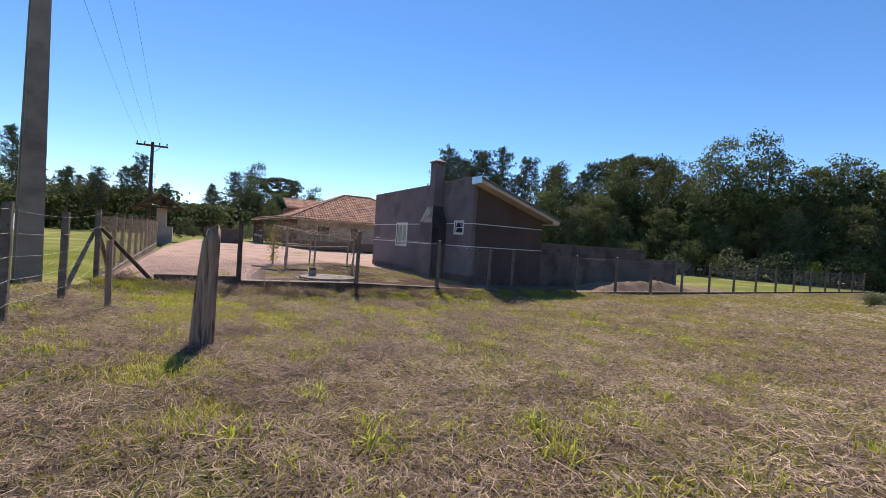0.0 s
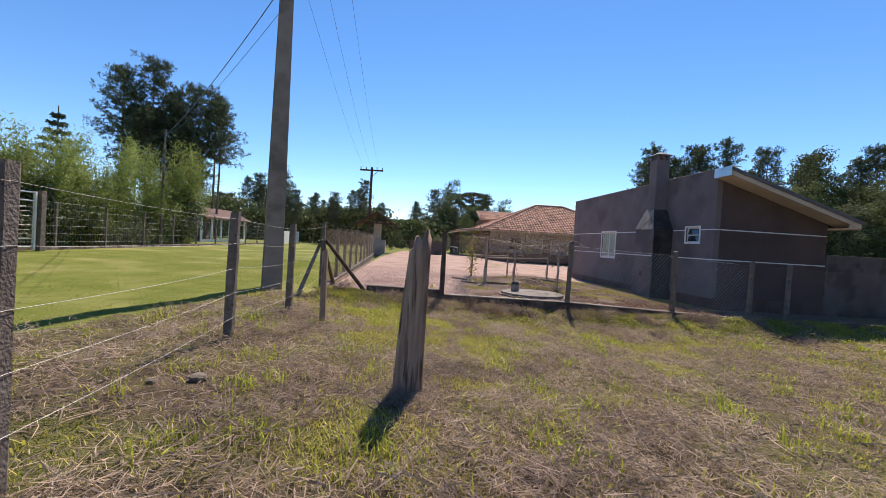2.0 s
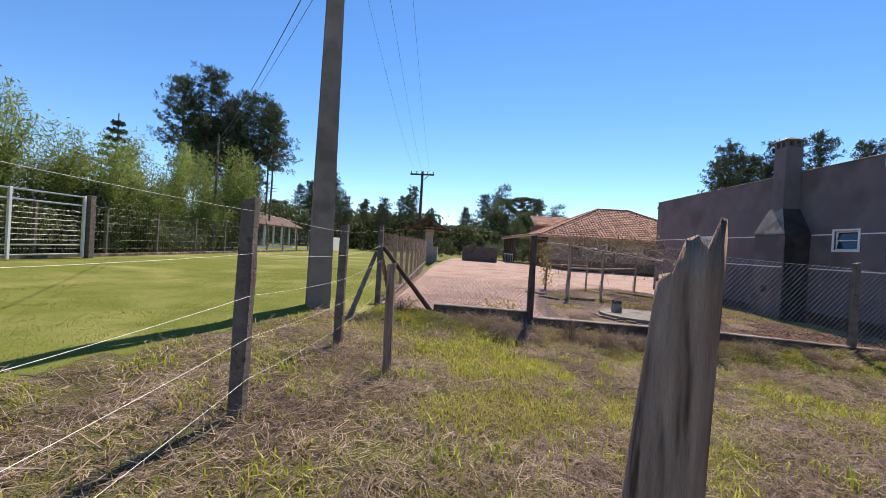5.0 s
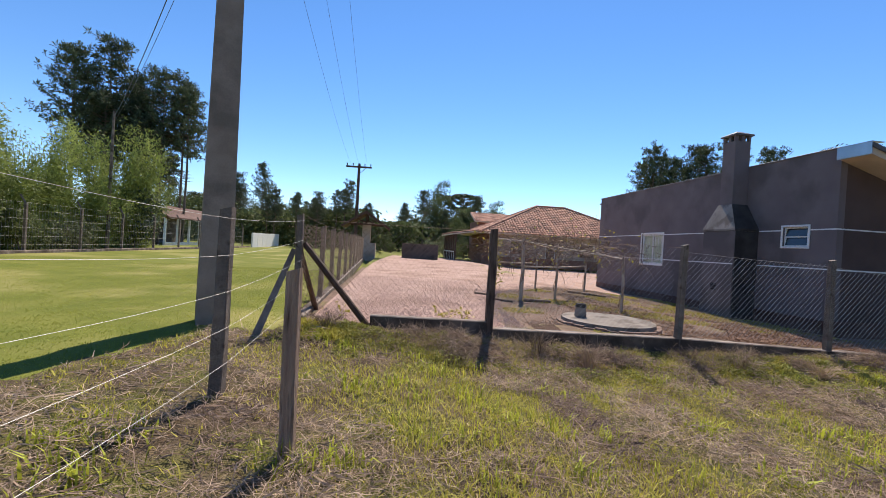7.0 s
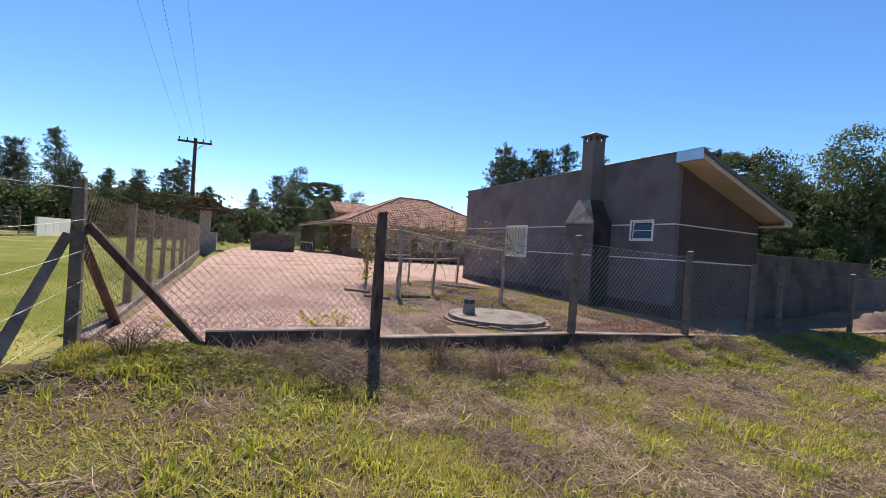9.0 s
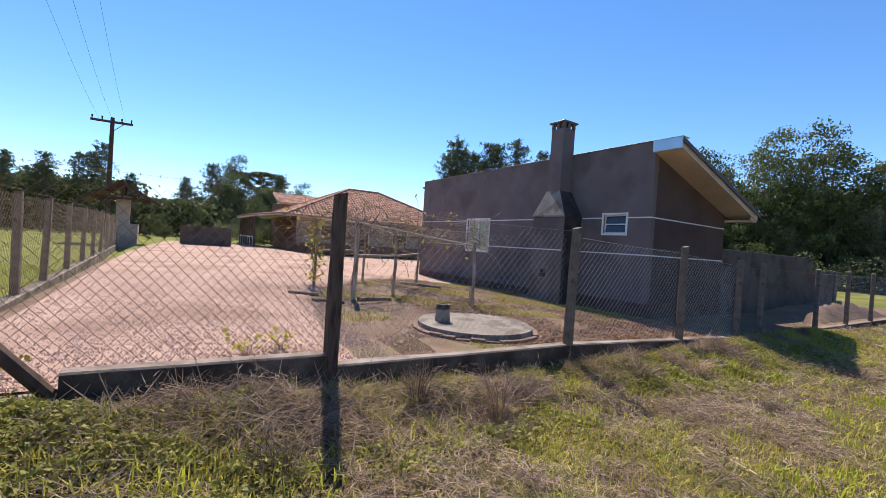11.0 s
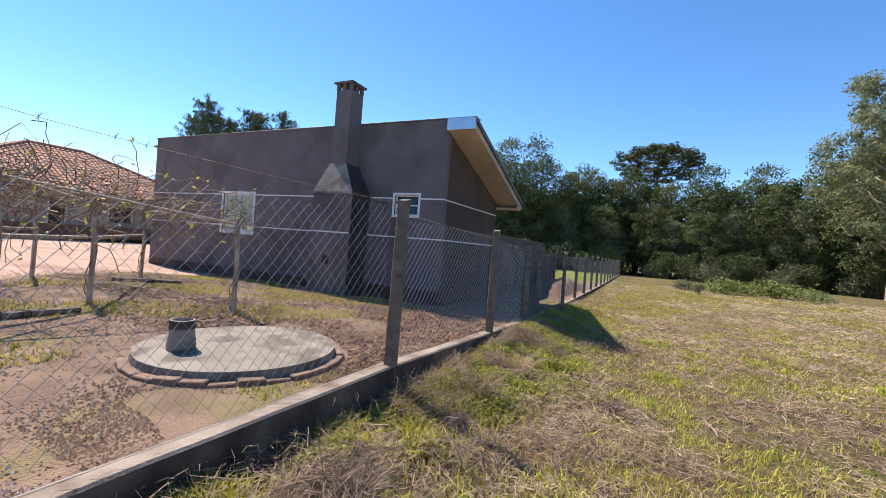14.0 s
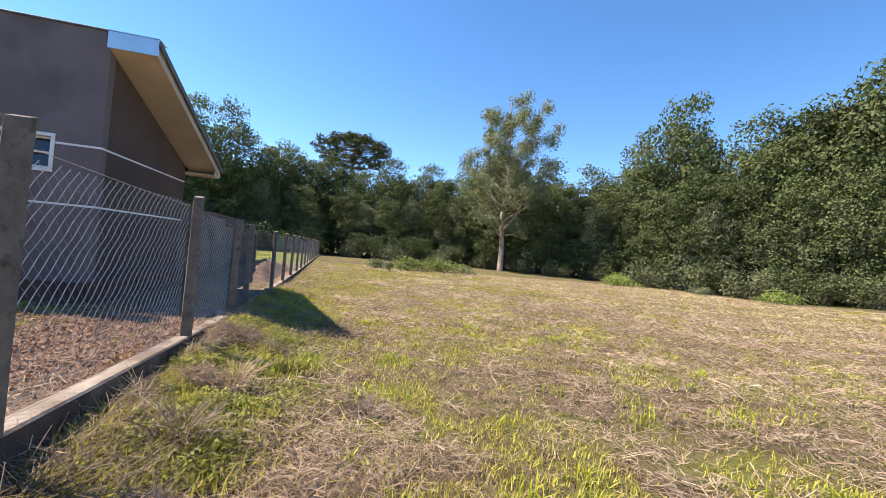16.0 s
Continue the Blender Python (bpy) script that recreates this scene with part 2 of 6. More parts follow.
M_WOOD = material("grey_old_wood", (0.15, 0.1, 0.075), (0.3, 0.22, 0.17), 4, 0.9, 40, 0.7, 0.01, c2=(0.08, 0.05, 0.04), c2_scale=5, c2_edge=(0.54, 0.68), stretch=(4, 4, 0.5))
M_DARKWOOD = material("dark_stained_wood", (0.06, 0.035, 0.025), (0.12, 0.07, 0.05), 5, 0.75, 50, 0.4, 0.006, stretch=(3, 3, 0.6))
M_WIRE = material("galvanised_wire", (0.33, 0.32, 0.3), (0.46, 0.45, 0.43), 20, 0.55, 90, 0.0, 0.001, metal=0.3)
# rust colour, also used to darken mesh that hangs in shade
M_RUST_SHADE = material("rust_and_shade_wire", (0.16, 0.1, 0.07), (0.26, 0.2, 0.16), 20, 0.7, 90, 0.0, 0.001, metal=0.4)
M_BARK = material("bark", (0.1, 0.075, 0.055), (0.2, 0.155, 0.12), 8, 0.95, 40, 0.8, 0.03, stretch=(3, 3, 0.6))
M_BARK_PALE = material("pale_eucalyptus_bark", (0.3, 0.23, 0.17), (0.48, 0.4, 0.32), 3, 0.85, 30, 0.4, 0.02, c2=(0.2, 0.13, 0.09), c2_scale=2, stretch=(2, 2, 0.6))
M_LEAF = material("broad_leaves", (0.078, 0.1, 0.036), (0.13, 0.152, 0.064), 0.35, 0.75, 3, 0.0, spread=0.5, thin=0.3, c2=(0.155, 0.168, 0.075), c2_scale=0.25, c2_edge=(0.52, 0.68), spec=0.12)
M_LEAF_GREY = material("grey_green_leaves", (0.14, 0.16, 0.085), (0.21, 0.22, 0.12), 0.4, 0.8, 3, 0.0, spread=0.5, thin=0.3, spec=0.12)
M_LEAF_PINE = material("pine_needles", (0.06, 0.08, 0.042), (0.105, 0.128, 0.064), 0.5, 0.7, 4, 0.0, spread=0.55, thin=0.15)
M_LEAF_ARAU = material("araucaria_needles", (0.045, 0.06, 0.018), (0.085, 0.095, 0.028), 0.6, 0.7, 4, 0.0, spread=0.5, thin=0.15)
M_LEAF_BAMBOO = material("bamboo_leaves", (0.15, 0.2, 0.045), (0.27, 0.31, 0.085), 0.5, 0.6, 3, 0.0, spread=0.45, thin=0.4)
M_LEAF_EUC = material("eucalyptus_leaves", (0.15, 0.17, 0.09), (0.25, 0.25, 0.13), 0.5, 0.8, 3, 0.0, spread=0.4, thin=0.35, spec=0.12)
M_LEAF_VINE = material("vine_leaves", (0.34, 0.31, 0.045), (0.5, 0.44, 0.07), 2, 0.6, 10, 0.0, spread=0.4, thin=0.4)
M_LEAF_LIGHT = material("light_green_leaves", (0.34, 0.38, 0.035), (0.46, 0.47, 0.065), 1, 0.6, 6, 0.0, spread=0.35, thin=0.45)
M_GRASS = material("green_grass", (0.34, 0.31, 0.045), (0.5, 0.445, 0.09), 1.5, 0.7, 8, 0.0, spread=0.5, thin=0.4)
M_STRAW = material("dry_straw", (0.37, 0.26, 0.19), (0.58, 0.44, 0.315), 1.2, 0.8, 8, 0.0, spread=0.7, thin=0.3, c2=(0.33, 0.235, 0.185), c2_scale=0.9)
M_LAWN_BLADE = material("lawn_blades", (0.2, 0.235, 0.035), (0.31, 0.32, 0.06), 0.8, 0.7, 8, 0.0, spread=0.3, thin=0.5)
M_FIR = material("fir_needles", (0.075, 0.1, 0.06), (0.12, 0.15, 0.085), 0.5, 0.7, 4, 0.0, spread=0.4, thin=0.2)
M_POSTWOOD = material("brown_timber_post", (0.085, 0.058, 0.046), (0.15, 0.108, 0.088), 4, 0.9, 40, 0.7, 0.008, c2=(0.055, 0.036, 0.03), c2_scale=5, stretch=(4, 4, 0.6))
M_PAVER = material("worn_cover", (0.175, 0.148, 0.125), (0.26, 0.225, 0.195), 3, 0.92, 60, 0.6, 0.008, c2=(0.12, 0.098, 0.08), c2_scale=4)
M_MULCH = material("red_brown_mulch", (0.15, 0.085, 0.055), (0.3, 0.185, 0.12), 4, 0.95, 20, 0.0, spread=0.5)
M_LEAF_WEED = material("weed_leaves", (0.26, 0.26, 0.055), (0.42, 0.4, 0.1), 1.6, 0.7, 8, 0.0, spread=0.45, thin=0.35)
M_DARK = material("dark_opening", (0.02, 0.02, 0.02), (0.03, 0.03, 0.03), 3, 0.7, 30, 0.0)
M_BLACK = material("black_plastic", (0.03, 0.03, 0.03), (0.05, 0.05, 0.05), 10, 0.5, 60, 0.1, 0.002)


def glass_material():
    m = bpy.data.materials.new("window_glass")
    m.use_nodes = True
    b = m.node_tree.nodes["Principled BSDF"]
    b.inputs["Base Color"].default_value = (0.03, 0.035, 0.035, 1)
    b.inputs["Roughness"].default_value, b.inputs["Specular IOR Level"].default_value = 0.06, 0.8
    return m


M_GLASS = glass_material()


def clear_glass():
    m = bpy.data.materials.new("clear_glass")
    m.use_nodes = True
    b = m.node_tree.nodes["Principled BSDF"]
    b.inputs["Base Color"].default_value = (0.95, 0.97, 0.95, 1)
    b.inputs["Roughness"].default_value, b.inputs["Transmission Weight"].default_value, b.inputs["IOR"].default_value = 0.02, 1.0, 1.45
    return m


M_CLEAR = clear_glass()
M_CURTAIN = material("pale_curtain", (0.78, 0.77, 0.55), (0.84, 0.82, 0.65), 2, 0.8, 40, 0.1, 0.003)

# ---- ground ----
def spaced(lo, hi, fine_lo, fine_hi, step, grow=1.18):
    xs = list(np.arange(fine_lo, fine_hi + 1e-6, step))
    s = step
    while xs[-1] < hi:
        s *= grow
        xs.append(xs[-1] + s)
    s, low = step, [fine_lo]
    while low[-1] > lo:
        s *= grow
        low.append(low[-1] - s)
    return sorted(low[1:]) + xs


GA = sorted(set([round(float(v), 3) for v in spaced(-900, 900, -9, 9, 0.25)] + [-6.3, -6.2]))
GB = sorted(set([round(float(v), 3) for v in spaced(-900, 900, -13, 8, 0.25) if abs(v) > 0.1] + [-0.06, 0.06]))


def bumps(a, b):
    near = 1 - smooth(25, 60, math.hypot(a, b))
    if near <= 0:
        return 0
    amp = 0.012 if b > 0 else 0.035
    return near * (amp * noise.noise((a * 0.9, b * 0.9, 0)) + amp * 0.6 * noise.noise((a * 2.7, b * 2.7, 4)))


def ground_at(a, b):
    return ground_z(a, b) + bumps(a, b)


def build_ground():
    vs, fs, mi = [], [], []
    for b in GB:
        for a in GA:
            vs.append((a, b, ground_at(a, b)))
    n = len(GA)
    for j in range(len(GB) - 1):
        for i in range(n - 1):
            a, b = (GA[i] + GA[i + 1]) / 2, (GB[j] + GB[j + 1]) / 2
            fs.append((j * n + i, j * n + i + 1, (j + 1) * n + i + 1, (j + 1) * n + i))
            inside = b > 0 and -6.25 < a < 45
            mi.append((2 if b < 14 and a < 24 else 1) if inside else (1 if a < lane_edge(b) or b > 0 else 0))
    ob = raw("ground", vs, fs, [M_FIELD, M_LAWN, M_SOIL], smooth_shade=True)
    ob.data.polygons.foreach_set("material_index", mi)
    ob.matrix_world = FR
    return tagged(ob, "mown dry field, green verge and bare garden soil", "ground", kind="structure")


build_ground()


def build_driveway():
    rows = [(0.12, -6.05, -2.75), (1.5, -6.05, -2.75), (2.8, -6.05, -2.55), (4, -6.05, -2.3), (5.5, -6.05, -1.8), (7, -6.05, -0.9), (8.3, -6.05, 0.6), (9.3, -6.05, 3.4), (9.8, -6.05, 5.5),
            (12, -6.05, 5.5), (14.4, -6.05, 6.5), (18, -6, 14), (24, -5.8, 16), (30, -5.4, 16), (36, -5, 2)]
    vs, fs, n = [], [], 16
    bs = sorted(set(list(np.arange(0.12, 12, 0.3)) + list(np.arange(12, 36.1, 1.5))))
    for b in bs:
        lo = np.interp(b, [r[0] for r in rows], [r[1] for r in rows])
        hi = np.interp(b, [r[0] for r in rows], [r[2] for r in rows]) + 0.12 * noise.noise((b * 1.3, 2, 0))
        for i in range(n + 1):
            a = lo + (hi - lo) * i / n
            vs.append((a, b, inside_z(a, b) + 0.022 + 0.008 * noise.noise((a * 1.5, b * 1.5, 9)) - (0.03 if i == n else 0)))
    for j in range(len(bs) - 1):
        for i in range(n):
            fs.append((j * (n + 1) + i, j * (n + 1) + i + 1, (j + 1) * (n + 1) + i + 1, (j + 1) * (n + 1) + i))
    ob = raw("driveway", vs, fs, M_GRAVEL, smooth_shade=True)
    ob.matrix_world = FR
    tagged(ob, "pale pink crushed gravel driveway inside the fence", "driveway", kind="structure")


build_driveway()


def kerb_top(a):
    return inside_z(a, 0.1) + 0.05


def build_kerb():
    """Low concrete wall under the front fence, with one raised stretch."""
    root = thing("low_wall", FR, "low weathered concrete kerb wall under the wire fence", "low wall", kind="structure")
    cuts = [(-6.3, -5.12, -0.03), (-5.1, -3.28, 0.13), (-3.26, 0.0, 0.02), (0.02, 2.78, 0.02), (2.8, 5.0, 0.02), (5.02, 9.5, 0.02), (9.52, 15, 0.0), (15.02, 22, 0.0), (22.02, 32, 0.0), (32.02, 45, 0.0)]
    for a0, a1, up in cuts:
        bm = bmesh.new()
        n = max(2, int((a1 - a0) / 0.35))
        prev = None
        for i in range(n + 1):
            a = a0 + (a1 - a0) * i / n
            zt = kerb_top(a) + up + 0.008 * noise.noise((a * 2, 0, 3))
            zb = ground_z(a, -0.1) - 0.25
            w = 0.075 + 0.008 * noise.noise((a * 3, 1, 3))
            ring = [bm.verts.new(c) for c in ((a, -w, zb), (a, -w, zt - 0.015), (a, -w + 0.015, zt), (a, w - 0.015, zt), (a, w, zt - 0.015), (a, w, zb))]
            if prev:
                # top faces get the lit colour, side faces the shaded one
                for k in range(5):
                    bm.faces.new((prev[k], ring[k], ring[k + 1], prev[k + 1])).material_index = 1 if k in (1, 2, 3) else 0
            else:
                bm.faces.new(ring)
            prev = ring
        bm.faces.new(prev[::-1])
        bmesh.ops.recalc_face_normals(bm, faces=bm.faces)
        part("wall_length", bm, [M_KERB_SHADED, M_KERB_LIT], root)


build_kerb()

# ---- grey house ----
def wall_cells(bm, length, z0, z1, thick, holes, m):
    """A wall along local x with rectangular openings through it, as one closed mesh made of butted blocks."""
    xs = sorted({0.0, length, *[h[0] for h in holes], *[h[1] for h in holes]})
    zs = sorted({z0, z1, *[h[2] for h in holes], *[h[3] for h in holes]})
    solid = lambda i, j: 0 <= i < len(xs) - 1 and 0 <= j < len(zs) - 1 and not any(
        h[0] <= (xs[i] + xs[i + 1]) / 2 <= h[1] and h[2] <= (zs[j] + zs[j + 1]) / 2 <= h[3] for h in holes)
    cache = {}

    def v(x, y, z):
        k = (round(x, 4), y, round(z, 4))
        if k not in cache:
            cache[k] = bm.verts.new(m @ Vector((x, y, z)))
        return cache[k]
    for i in range(len(xs) - 1):
        for j in range(len(zs) - 1):
            if not solid(i, j):
                continue
            a, b, c, d = xs[i], xs[i + 1], zs[j], zs[j + 1]
            bm.faces.new((v(a, 0, c), v(b, 0, c), v(b, 0, d), v(a, 0, d)))
            bm.faces.new((v(a, thick, c), v(a, thick, d), v(b, thick, d), v(b, thick, c)))
            for di, dj, p, q in ((-1, 0, (a, c), (a, d)), (1, 0, (b, d), (b, c)), (0, -1, (b, c), (a, c)), (0, 1, (a, d), (b, d))):
                if not solid(i + di, j + dj):
                    bm.faces.new((v(p[0], 0, p[1]), v(q[0], 0, q[1]), v(q[0], thick, q[1]), v(p[0], thick, p[1])))
    bmesh.ops.recalc_face_normals(bm, faces=bm.faces)
    return bm


HA, HB0, HB1, HTOP = 5.65, 2.31, 13.95, 4.15
HA1 = 9.57
FACADE = FR @ pose(HA, HB1, 0, 0, 0, -90)      # local x runs along the facade towards the corner, y into the house


def build_house():
    root = thing("house", FR, "grey rendered single-storey house with a lean-to roof and chimney", "house")
    # facade: x = HB1 - b, looking at it from outside
    to_fr = FR.inverted() @ FACADE
    L = HB1 - HB0
    win_l = (HB1 - 10.17, HB1 - 8.79, 1.05, 2.24)
    win_r = (HB1 - 3.69, HB1 - 3.0, 1.79, 2.3)
    bm = wall_cells(bmesh.new(), L, -0.9, HTOP, 0.18, [win_l, win_r], to_fr)
    part("facade_wall", bm, M_WALL, root)
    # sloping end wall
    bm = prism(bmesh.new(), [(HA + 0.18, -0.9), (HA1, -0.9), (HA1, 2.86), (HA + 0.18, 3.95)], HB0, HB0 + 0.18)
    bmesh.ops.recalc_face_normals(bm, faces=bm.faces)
    part("end_wall", bm, M_WALL_END, root, "dark red-brown end wall")
    part("rear_wall", boxed(HA1 - 0.18, HA1, HB0 + 0.18, HB1, -0.9, 2.82), M_WALL, root)
    bm = prism(bmesh.new(), [(HA + 0.18, -0.9), (HA1 - 0.18, -0.9), (HA1 - 0.18, 2.8), (HA + 0.18, 3.93)], HB1 - 0.18, HB1)
    bmesh.ops.recalc_face_normals(bm, faces=bm.faces)
    part("far_end_wall", bm, M_WALL, root)
    part("house_floor", boxed(HA + 0.18, HA1 - 0.18, HB0 + 0.18, HB1 - 0.18, -0.3, 0.1), M_KERB, root)
    part("plinth", boxed(HA - 0.014, HA - 0.002, HB0 - 0.012, 4.46, -0.9, -0.02), M_PLINTH, root, "soil-stained dark plinth")
    part("plinth", boxed(HA - 0.014, HA - 0.002, 5.71, HB1, -0.9, -0.1), M_PLINTH, root)
    part("plinth", boxed(HA, HA1, HB0 - 0.014, HB0 - 0.002, -0.9, 0.0), M_PLINTH, root)
    # roof: sheet, soffit, fascia
    s = (2.62 - 4.02) / (9.95 - 5.5)
    zr = lambda a: 4.02 + s * (a - 5.5)
    b0, b1 = 1.6, HB1 + 0.55
    bm = prism(bmesh.new(), [(5.84, zr(5.84) + 0.02), (9.98, zr(9.98) + 0.02), (9.98, zr(9.98) + 0.07), (5.84, zr(5.84) + 0.07)], b0 - 0.03, b1)
    bmesh.ops.recalc_face_normals(bm, faces=bm.faces)
    roof = part("roof", bm, M_ROOF_SHEET, root)
    bm = prism(bmesh.new(), [(5.56, zr(5.56) - 0.13), (9.93, zr(9.93) - 0.13), (9.93, zr(9.93) - 0.09), (5.56, zr(5.56) - 0.09)], b0 + 0.02, HB0 - 0.003)
    bmesh.ops.recalc_face_normals(bm, faces=bm.faces)
    part("soffit", bm, M_SOFFIT, roof, "cream boarded soffit under the overhang")
    bm = prism(bmesh.new(), [(5.56, zr(5.56) - 0.15), (9.95, zr(9.95) - 0.15), (9.95, zr(9.95) + 0.015), (5.56, zr(5.56) + 0.05)], b0 - 0.005, b0 + 0.018)
    bmesh.ops.recalc_face_normals(bm, faces=bm.faces)
    part("bargeboard", bm, M_SOFFIT, roof)
    bm = prism(bmesh.new(), [(5.5, zr(5.5) - 0.02), (10.0, zr(10.0) - 0.02), (10.0, zr(10.0) + 0.08), (5.5, zr(5.5) + 0.08)], b0 - 0.06, b0 - 0.035)
    bmesh.ops.recalc_face_normals(bm, faces=bm.faces)
    part("rake_edge", bm, M_ROOF_SHEET, roof, "dark metal roof edge")
    # boxed eave at the low end
    bm = prism(bmesh.new(), [(HA1 + 0.003, 2.46), (9.93, 2.46), (9.93, zr(9.93) - 0.14), (HA1 + 0.003, zr(HA1) - 0.14)], b0 + 0.02, b0 + 0.05)
    bmesh.ops.recalc_face_normals(bm, faces=bm.faces)
    part("eave_end", bm, M_SOFFIT, roof)
    part("eave_soffit", boxed(HA1 + 0.003, 9.93, b0 + 0.053, b1 - 0.05, 2.46, 2.49), M_SOFFIT, roof)
    part("eave_fascia", boxed(9.933, 9.958, b0 + 0.02, b1 - 0.02, 2.44, 2.64), M_SOFFIT, roof)
    # flashing at the high end of the overhang, parapet cap
    part("flashing", boxed(5.5, 5.53, b0 - 0.03, HB0 - 0.005, 3.84, 4.12, 0.006), M_FLASH, roof, "shiny zinc end flashing")
    part("flashing_top", boxed(5.5, 5.83, b0 - 0.03, HB0 - 0.005, 4.123, 4.135), M_FLASH, roof)
    part("parapet_cap", boxed(HA - 0.03, HA + 0.21, HB0 - 0.02, HB1 + 0.02, HTOP, HTOP + 0.03, 0.006), M_ROOF_SHEET, root, "dark metal parapet cap")
    # painted bands
    for z in (2.2, 1.22):
        if z < 2:
            spans = [(HB0 - 0.008, 4.46), (5.71, HB1)]
        else:
            spans = [(HB0 - 0.008, 2.942), (3.748, 4.44), (5.73, 8.76), (10.2, HB1)]
        for q0, q1 in spans:
            part("band", boxed(HA - 0.008, HA - 0.001, q0, q1, z, z + 0.032), M_WHITE, root, "thin white relief band")
        part("band", boxed(HA, HA1, HB0 - 0.008, HB0 - 0.001, z, z + 0.032), M_WHITE, root)
        if z < 2:
            part("band", boxed(4.892, 4.899, 4.5, 5.68, z, z + 0.03), M_WHITE, root)
    build_chimney(root)
    build_windows(root)


def build_chimney(root):
    ch = part("chimney", boxed(5.15, HA - 0.002, 4.93, 5.42, 2.5, 4.93, 0.01), M_WALL, root, "rendered chimney stack above a wide breast")
    B0, B1, A0 = 4.47, 5.7, 4.9
    part("chimney_breast", boxed(A0, HA - 0.002, B0, B1, -0.9, 2.2, 0.012), M_WALL, ch)
    # thin sheet that paints shade over the breast's right flank
    part("shaded_flank", boxed(A0 + 0.02, HA - 0.004, B0 - 0.006, B0 - 0.002, -0.5, 2.2), M_FLANK_SHADE, ch, "flank coloured near-black for its shade")
    bm = bmesh.new()
    low = [(A0 - 0.02, B0 - 0.02), (HA - 0.004, B0 - 0.02), (HA - 0.004, B1 + 0.02), (A0 - 0.02, B1 + 0.02)]
    high = [(5.13, 4.91), (HA - 0.004, 4.91), (HA - 0.004, 5.44), (5.13, 5.44)]
    # shoulder: flank face coloured as shade, other faces paler as if lit
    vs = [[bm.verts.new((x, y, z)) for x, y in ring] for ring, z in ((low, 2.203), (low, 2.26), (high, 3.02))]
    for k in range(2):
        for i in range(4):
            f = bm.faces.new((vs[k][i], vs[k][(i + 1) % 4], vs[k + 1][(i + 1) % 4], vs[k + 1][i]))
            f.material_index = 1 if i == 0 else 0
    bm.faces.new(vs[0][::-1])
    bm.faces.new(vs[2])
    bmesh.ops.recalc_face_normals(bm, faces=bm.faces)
    part("chimney_shoulder", bm, [M_SLAB, M_FLANK_SHADE], ch, "sloping chimney shoulder coloured pale as lit, its flank dark as shaded")
    for x0 in (5.15, 5.36, 5.57):
        for y0 in (4.93, 5.135, 5.34):
            if x0 != 5.36 or y0 != 5.135:
                part("chimney_post", boxed(x0, x0 + 0.08, y0, y0 + 0.08, 4.932, 5.09), M_WALL, ch)
    bm = bmesh.new()
    box(bm, 5.09, 5.71, 4.87, 5.48, 5.09, 5.14, 0.008)
    bmesh.ops.create_cone(bm, cap_ends=True, segments=4, radius1=0.44, radius2=0.06, depth=0.13, matrix=Matrix.Translation((5.4, 5.175, 5.2)) @ pose(0, 0, 0, 0, 0, 45))
    part("chimney_cap", bm, M_ROOF_SHEET, ch, "dark pyramid chimney cap")
    bm = bmesh.new()
    for i in range(4):
        box(bm, A0 - 0.012, A0 - 0.002, 5.05, 5.27, 0.42 + i * 0.055, 0.462 + i * 0.055)
    tagged(part("vent_grille", bm, M_DARK, ch), kind="stuff")


